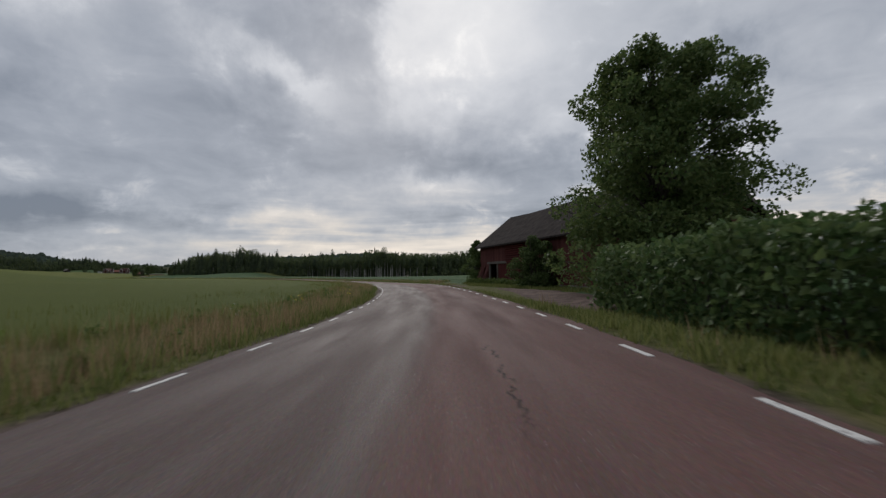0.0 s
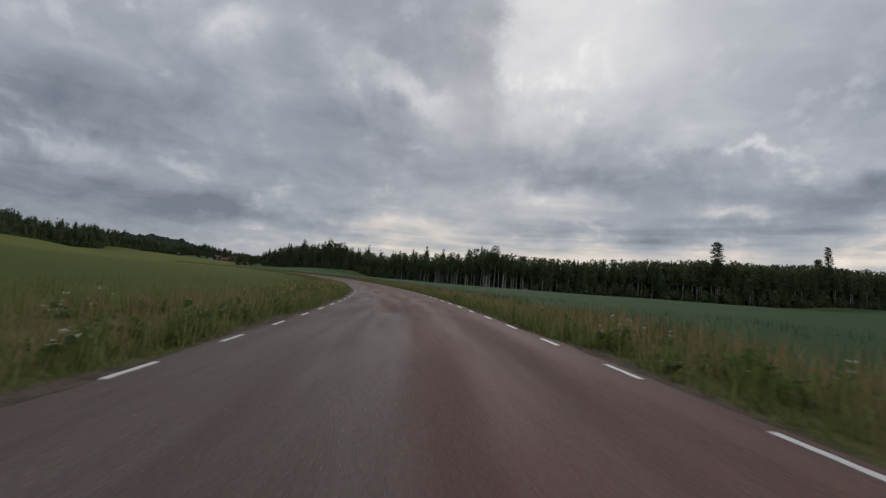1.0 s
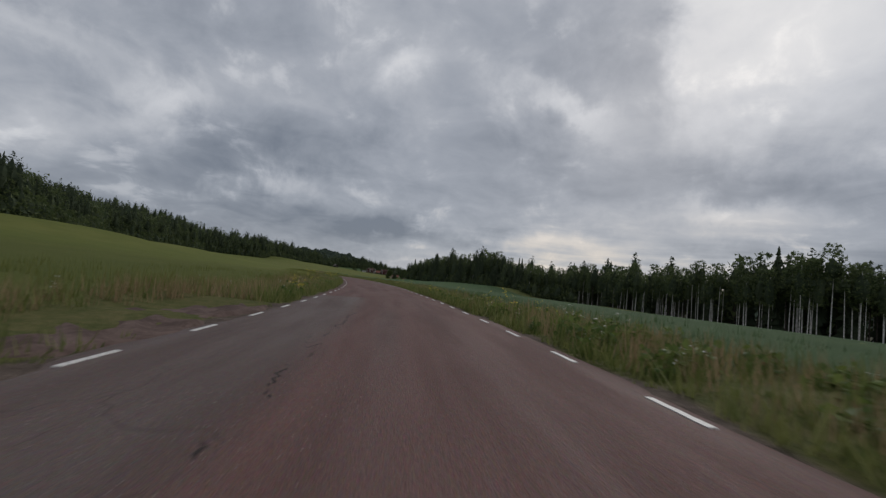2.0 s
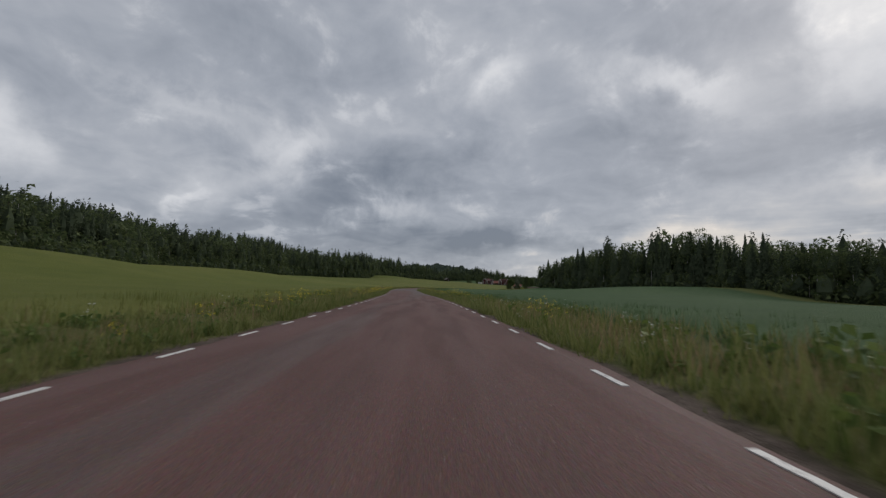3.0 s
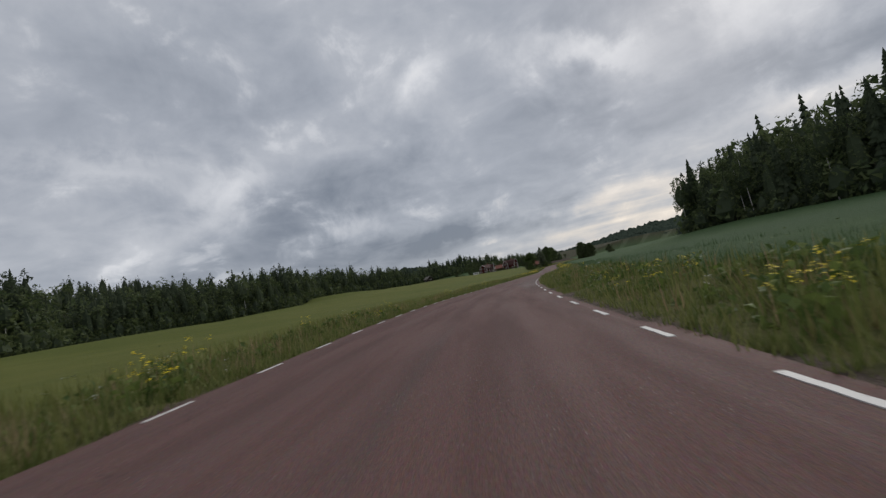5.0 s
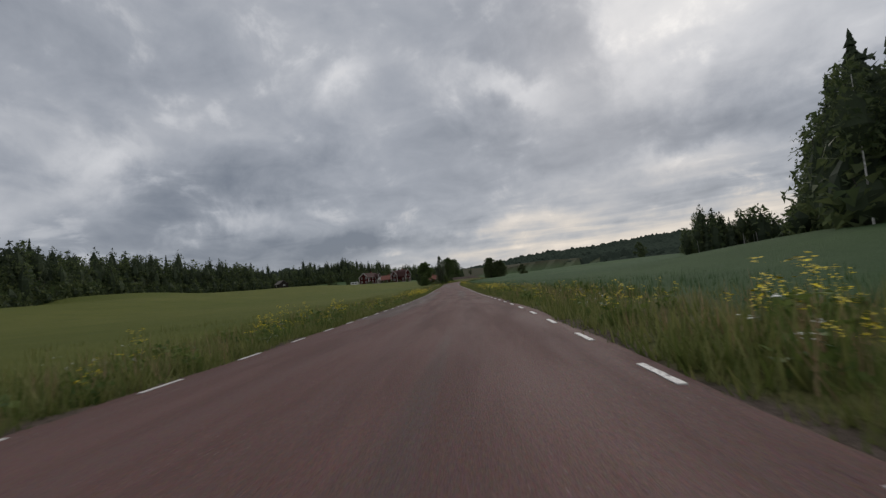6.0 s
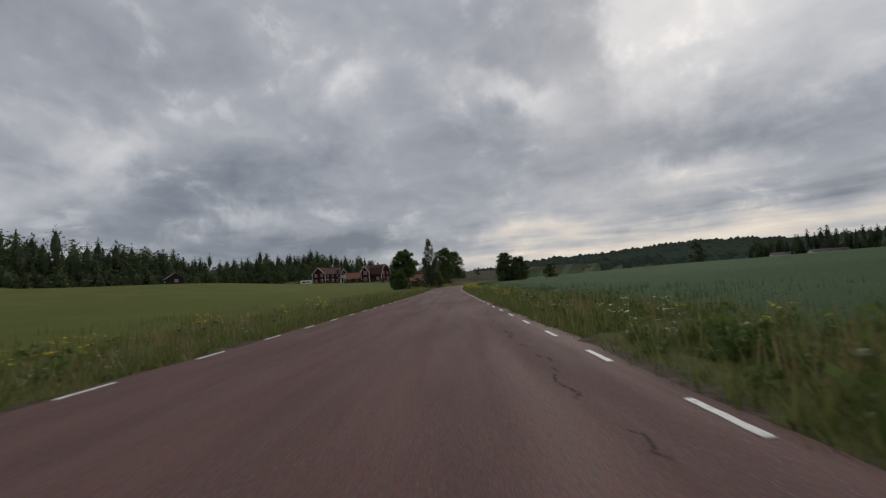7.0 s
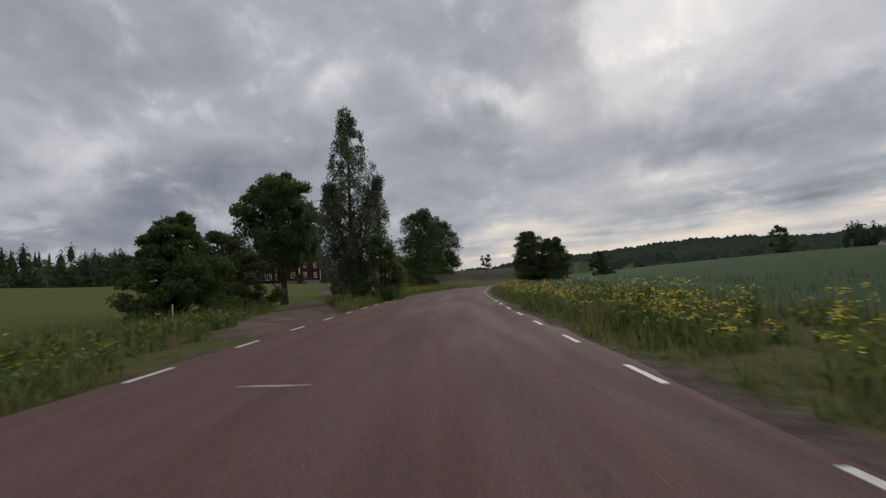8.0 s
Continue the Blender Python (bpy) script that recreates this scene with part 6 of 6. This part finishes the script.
        window(ob, front_gable, y0 - 0.01, 4.1, 1.5, 1.4, ("y", -1), 3)
        window(ob, front_gable, y0 - 0.01, 1.1, 1.6, 1.3, ("y", -1), 3)
    if balcony:
        cx = L * 0.28
        porch = new("porch")
        porch.parent = ob
        y0 = -W/2 - 1.9
        part("floor", box(bmesh.new(), cx - 1.7, cx + 1.7, y0, -W/2, 2.75, 2.95, 0.01), WHITE, porch)
        for q in (-1.6, 0, 1.6):
            part("post", box(bmesh.new(), cx + q - 0.07, cx + q + 0.07, y0 + 0.03, y0 + 0.17, 0.0, 5.2, 0.01), WHITE, porch)
        for q in np.linspace(-1.55, 1.55, 16):
            part("baluster", box(bmesh.new(), cx + q - 0.05, cx + q + 0.05, y0 + 0.07, y0 + 0.11, 2.95, 3.85), WHITE, porch)
        part("rail", box(bmesh.new(), cx - 1.7, cx + 1.7, y0 + 0.03, y0 + 0.15, 3.82, 3.92, 0.01), WHITE, porch)
        g = prism("porch_gable", [(-1.9, 5.1), (1.9, 5.1), (0, 6.9)], y0 - 0.05, -W/2 + 1.5, FALU, porch)
        g.matrix_basis = Matrix.Translation((cx, 0, 0))
        for sign in (-1, 1):
            s = roof_slab("porch_roof", porch, (sign * 2.15, 4.95), (0, 7.05), y0 - 0.3, -W/2 + 2.2, 0.1, roof, 9)
            s.matrix_basis = Matrix.Translation((cx, 0, 0))
            bm = bmesh.new()
            bmesh.ops.create_cube(bm, size=1.0)
            ln, an = math.hypot(2.15, 2.1), math.atan2(2.1, 2.15)
            mm = Matrix.Translation((cx + sign * 1.07, y0 - 0.32, 5.97)) @ Matrix.Rotation(sign * an, 4, "Y") @ Matrix.Diagonal((ln, 0.05, 0.22, 1))
            bmesh.ops.transform(bm, matrix=mm, verts=bm.verts)
            part("bargeboard", bm, WHITE, porch)
        part("door", box(bmesh.new(), cx - 0.5, cx + 0.5, -W/2 - 0.04, -W/2 + 0.02, 0.45, 2.5, 0.01), WHITE, ob)
        part("step", box(bmesh.new(), cx - 1.0, cx + 1.0, -W/2 - 0.9, -W/2, -0.2, 0.42, 0.02), STONE, ob)
    return ob


farm_house(-566.2, 725.4, 96.0, "two-storey red wooden farmhouse with white trim and a gabled balcony porch", 14.0, 7.6, 5.0, 7.9)
farm_house(-550.2, 741.0, 10.0, "red wooden house with white trim under a brown gambrel roof", 11.5, 8.4, 4.0, 8.6, BROWN_TILE, False, True, -2.4)
farm_house(-568.0, 745.5, 28.0, "long low red outbuilding under an orange tiled roof", 18.0, 7.0, 2.8, 5.8, RED_TILE, False)
farm_house(-519.0, 733.0, 33.0, "low red garage building under an orange tiled roof", 10.5, 6.0, 2.4, 4.9, RED_TILE, False)


def build_shed():
    x, y = -579.8, 661.0
    z = float(land([x], [y], False)[0]) + 0.7
    ob = thing("field_shed", pose(x, y, z, 0, 0, 74), "small dark weathered field barn with one white-framed window", "shed")
    prism("wall", [(-2.6, -0.4), (2.6, -0.4), (2.6, 2.3), (0, 4.2), (-2.6, 2.3)], -3.6, 3.6, DARK_WOOD, ob)
    for s in (-1, 1):
        roof_slab("roof", ob, (s * 3.05, 2.1), (0, 4.35), -3.9, 3.9, 0.1, GREY_WOOD, 5)
    window(ob, 2.62, -0.8, 0.9, 0.7, 0.7, ("x", 1))
    window(ob, -2.62, 0.8, 0.9, 0.7, 0.7, ("x", -1))
    window(ob, 0.3, -3.62, 1.0, 0.8, 0.8, ("y", -1))


build_shed()


def stake(name, x, y, h, r, mat, label, category, tilt=0.0, heading=0.0):
    """A round wooden post with a weathered, slightly chamfered top."""
    z = float(land([x], [y], False)[0])
    v, f = tube([(0, 0, -0.3), (0, 0, h * 0.5), (0, 0, h - 0.04), (0, 0, h), (0, 0, h + 0.002)], [r * 1.05, r, r * 0.95, r * 0.75, 0.002], 9)
    ob = mesh_object(name, v, f, [mat], smooth=False)
    ob.matrix_basis = pose(x, y, z, tilt, 0, heading)
    return tagged(ob, label, category)


stake("wooden_post", -233.2, 338.6, 1.35, 0.09, GREY_WOOD, "weathered grey wooden post standing in the verge grass", "post", 3, 40)
stake("snow_stake", -482.3, 675.4, 0.95, 0.03, WHITE, "thin pale snow stake by the farm's drive", "stake", 2, 20)
stake("snow_stake", -485.4, 695.2, 2.0, 0.03, GREY_WOOD, "thin pale snow stake by the roadside", "stake", 8, 200)
stake("flagpole", -555.2, 722.0, 9.0, 0.06, WHITE, "slim white flagpole without a flag before the farmhouse", "flagpole")


def build_caravan():
    """The long white body parked beside the farmhouse."""
    x, y = -575.6, 719.5
    z = float(land([x], [y], False)[0])
    ob = thing("caravan", pose(x, y, z, 0, 0, 25), "white caravan parked beside the farmhouse", "caravan")
    bm = box(bmesh.new(), -2.6, 2.6, -1.1, 1.1, 0.4, 2.5, 0.25)
    part("body", bm, WHITE, ob)
    for q in (-0.4, 0.4):
        for s in (-1.05, 1.05):
            v, f = tube([(q, s - 0.09, 0.32), (q, s - 0.089, 0.32), (q, s + 0.089, 0.32), (q, s + 0.09, 0.32)], [0.02, 0.32, 0.32, 0.02], 16)
            mesh_object("wheel", v, f, [DARK], parent=ob)
    part("window", box(bmesh.new(), -1.6, 0.2, -1.13, -1.08, 1.3, 1.95, 0.02), GLASS, ob)
    part("window", box(bmesh.new(), 0.7, 1.9, -1.13, -1.08, 1.3, 1.95, 0.02), GLASS, ob)


build_caravan()
# garden shrubs and trees round the farmhouse
for gx, gy, gh, gw in ((-559.5, 718.5, 2.0, 2.0), (-558.8, 716.0, 1.7, 1.6), (-556.5, 727.5, 2.2, 1.8), (-555.5, 730.5, 2.4, 2.0), (-553.0, 733.0, 2.6, 2.0), (-545.5, 733.0, 1.8, 1.6), (-541.0, 735.5, 2.4, 2.0), (-583, 722, 2.6, 2.4), (-590, 716, 3.0, 2.6)):
    tree("garden_shrub", gx, gy, gh, gw, "rounded dark green shrub before the farm's houses", LEAF_WOOD, BARK, int(gx * -7 + gy), 0.0, 34, 70, 0.16, 0.06, "bush", stems=3, group="garden shrubs", clump=0.25)
for gx, gy, gh, gw in ((-590, 742, 13.5, 4.0), (-597, 735, 14.0, 4.2), (-584, 752, 12.0, 4.0), (-601, 748, 15.0, 4.4), (-577, 762, 11.5, 4.5), (-566, 766, 11.0, 4.0), (-608, 728, 13.0, 4.5), (-555, 768, 10.5, 4.2), (-538, 770, 9.0, 3.8), (-525, 765, 7.5, 3.4)):
    tree("garden_tree", gx, gy, gh, gw, "dark leafy tree rising behind the farm's roofs", LEAF_WOOD, BARK, int(gx * -5 + gy), 0.1, 80, 90, 0.24, 0.22, "round", group="farm trees")


def build_field_sheds():
    """Low pale farm sheds on the far crest."""
    for x, y, turn, ln in ((-362.0, 985.0, 10, 14.0), (-338.0, 972.0, 20, 22.0)):
        z = float(land([x], [y], False)[0])
        ob = thing("crop_shed", pose(x, y, z, 0, 0, turn), "low white farm shed on the far field's crest", "shed", "far sheds")
        prism("wall", [(-3.5, -0.5), (3.5, -0.5), (3.5, 2.6), (0, 4.0), (-3.5, 2.6)], -ln/2, ln/2, WHITE, ob).matrix_basis = Matrix.Rotation(math.pi / 2, 4, "Z")
        for sign in (-1, 1):
            roof_slab("roof", ob, (sign * 3.9, 2.45), (0, 4.15), -ln/2 - 0.3, ln/2 + 0.3, 0.1, GREY_WOOD, 6).matrix_basis = Matrix.Rotation(math.pi / 2, 4, "Z")


build_field_sheds()

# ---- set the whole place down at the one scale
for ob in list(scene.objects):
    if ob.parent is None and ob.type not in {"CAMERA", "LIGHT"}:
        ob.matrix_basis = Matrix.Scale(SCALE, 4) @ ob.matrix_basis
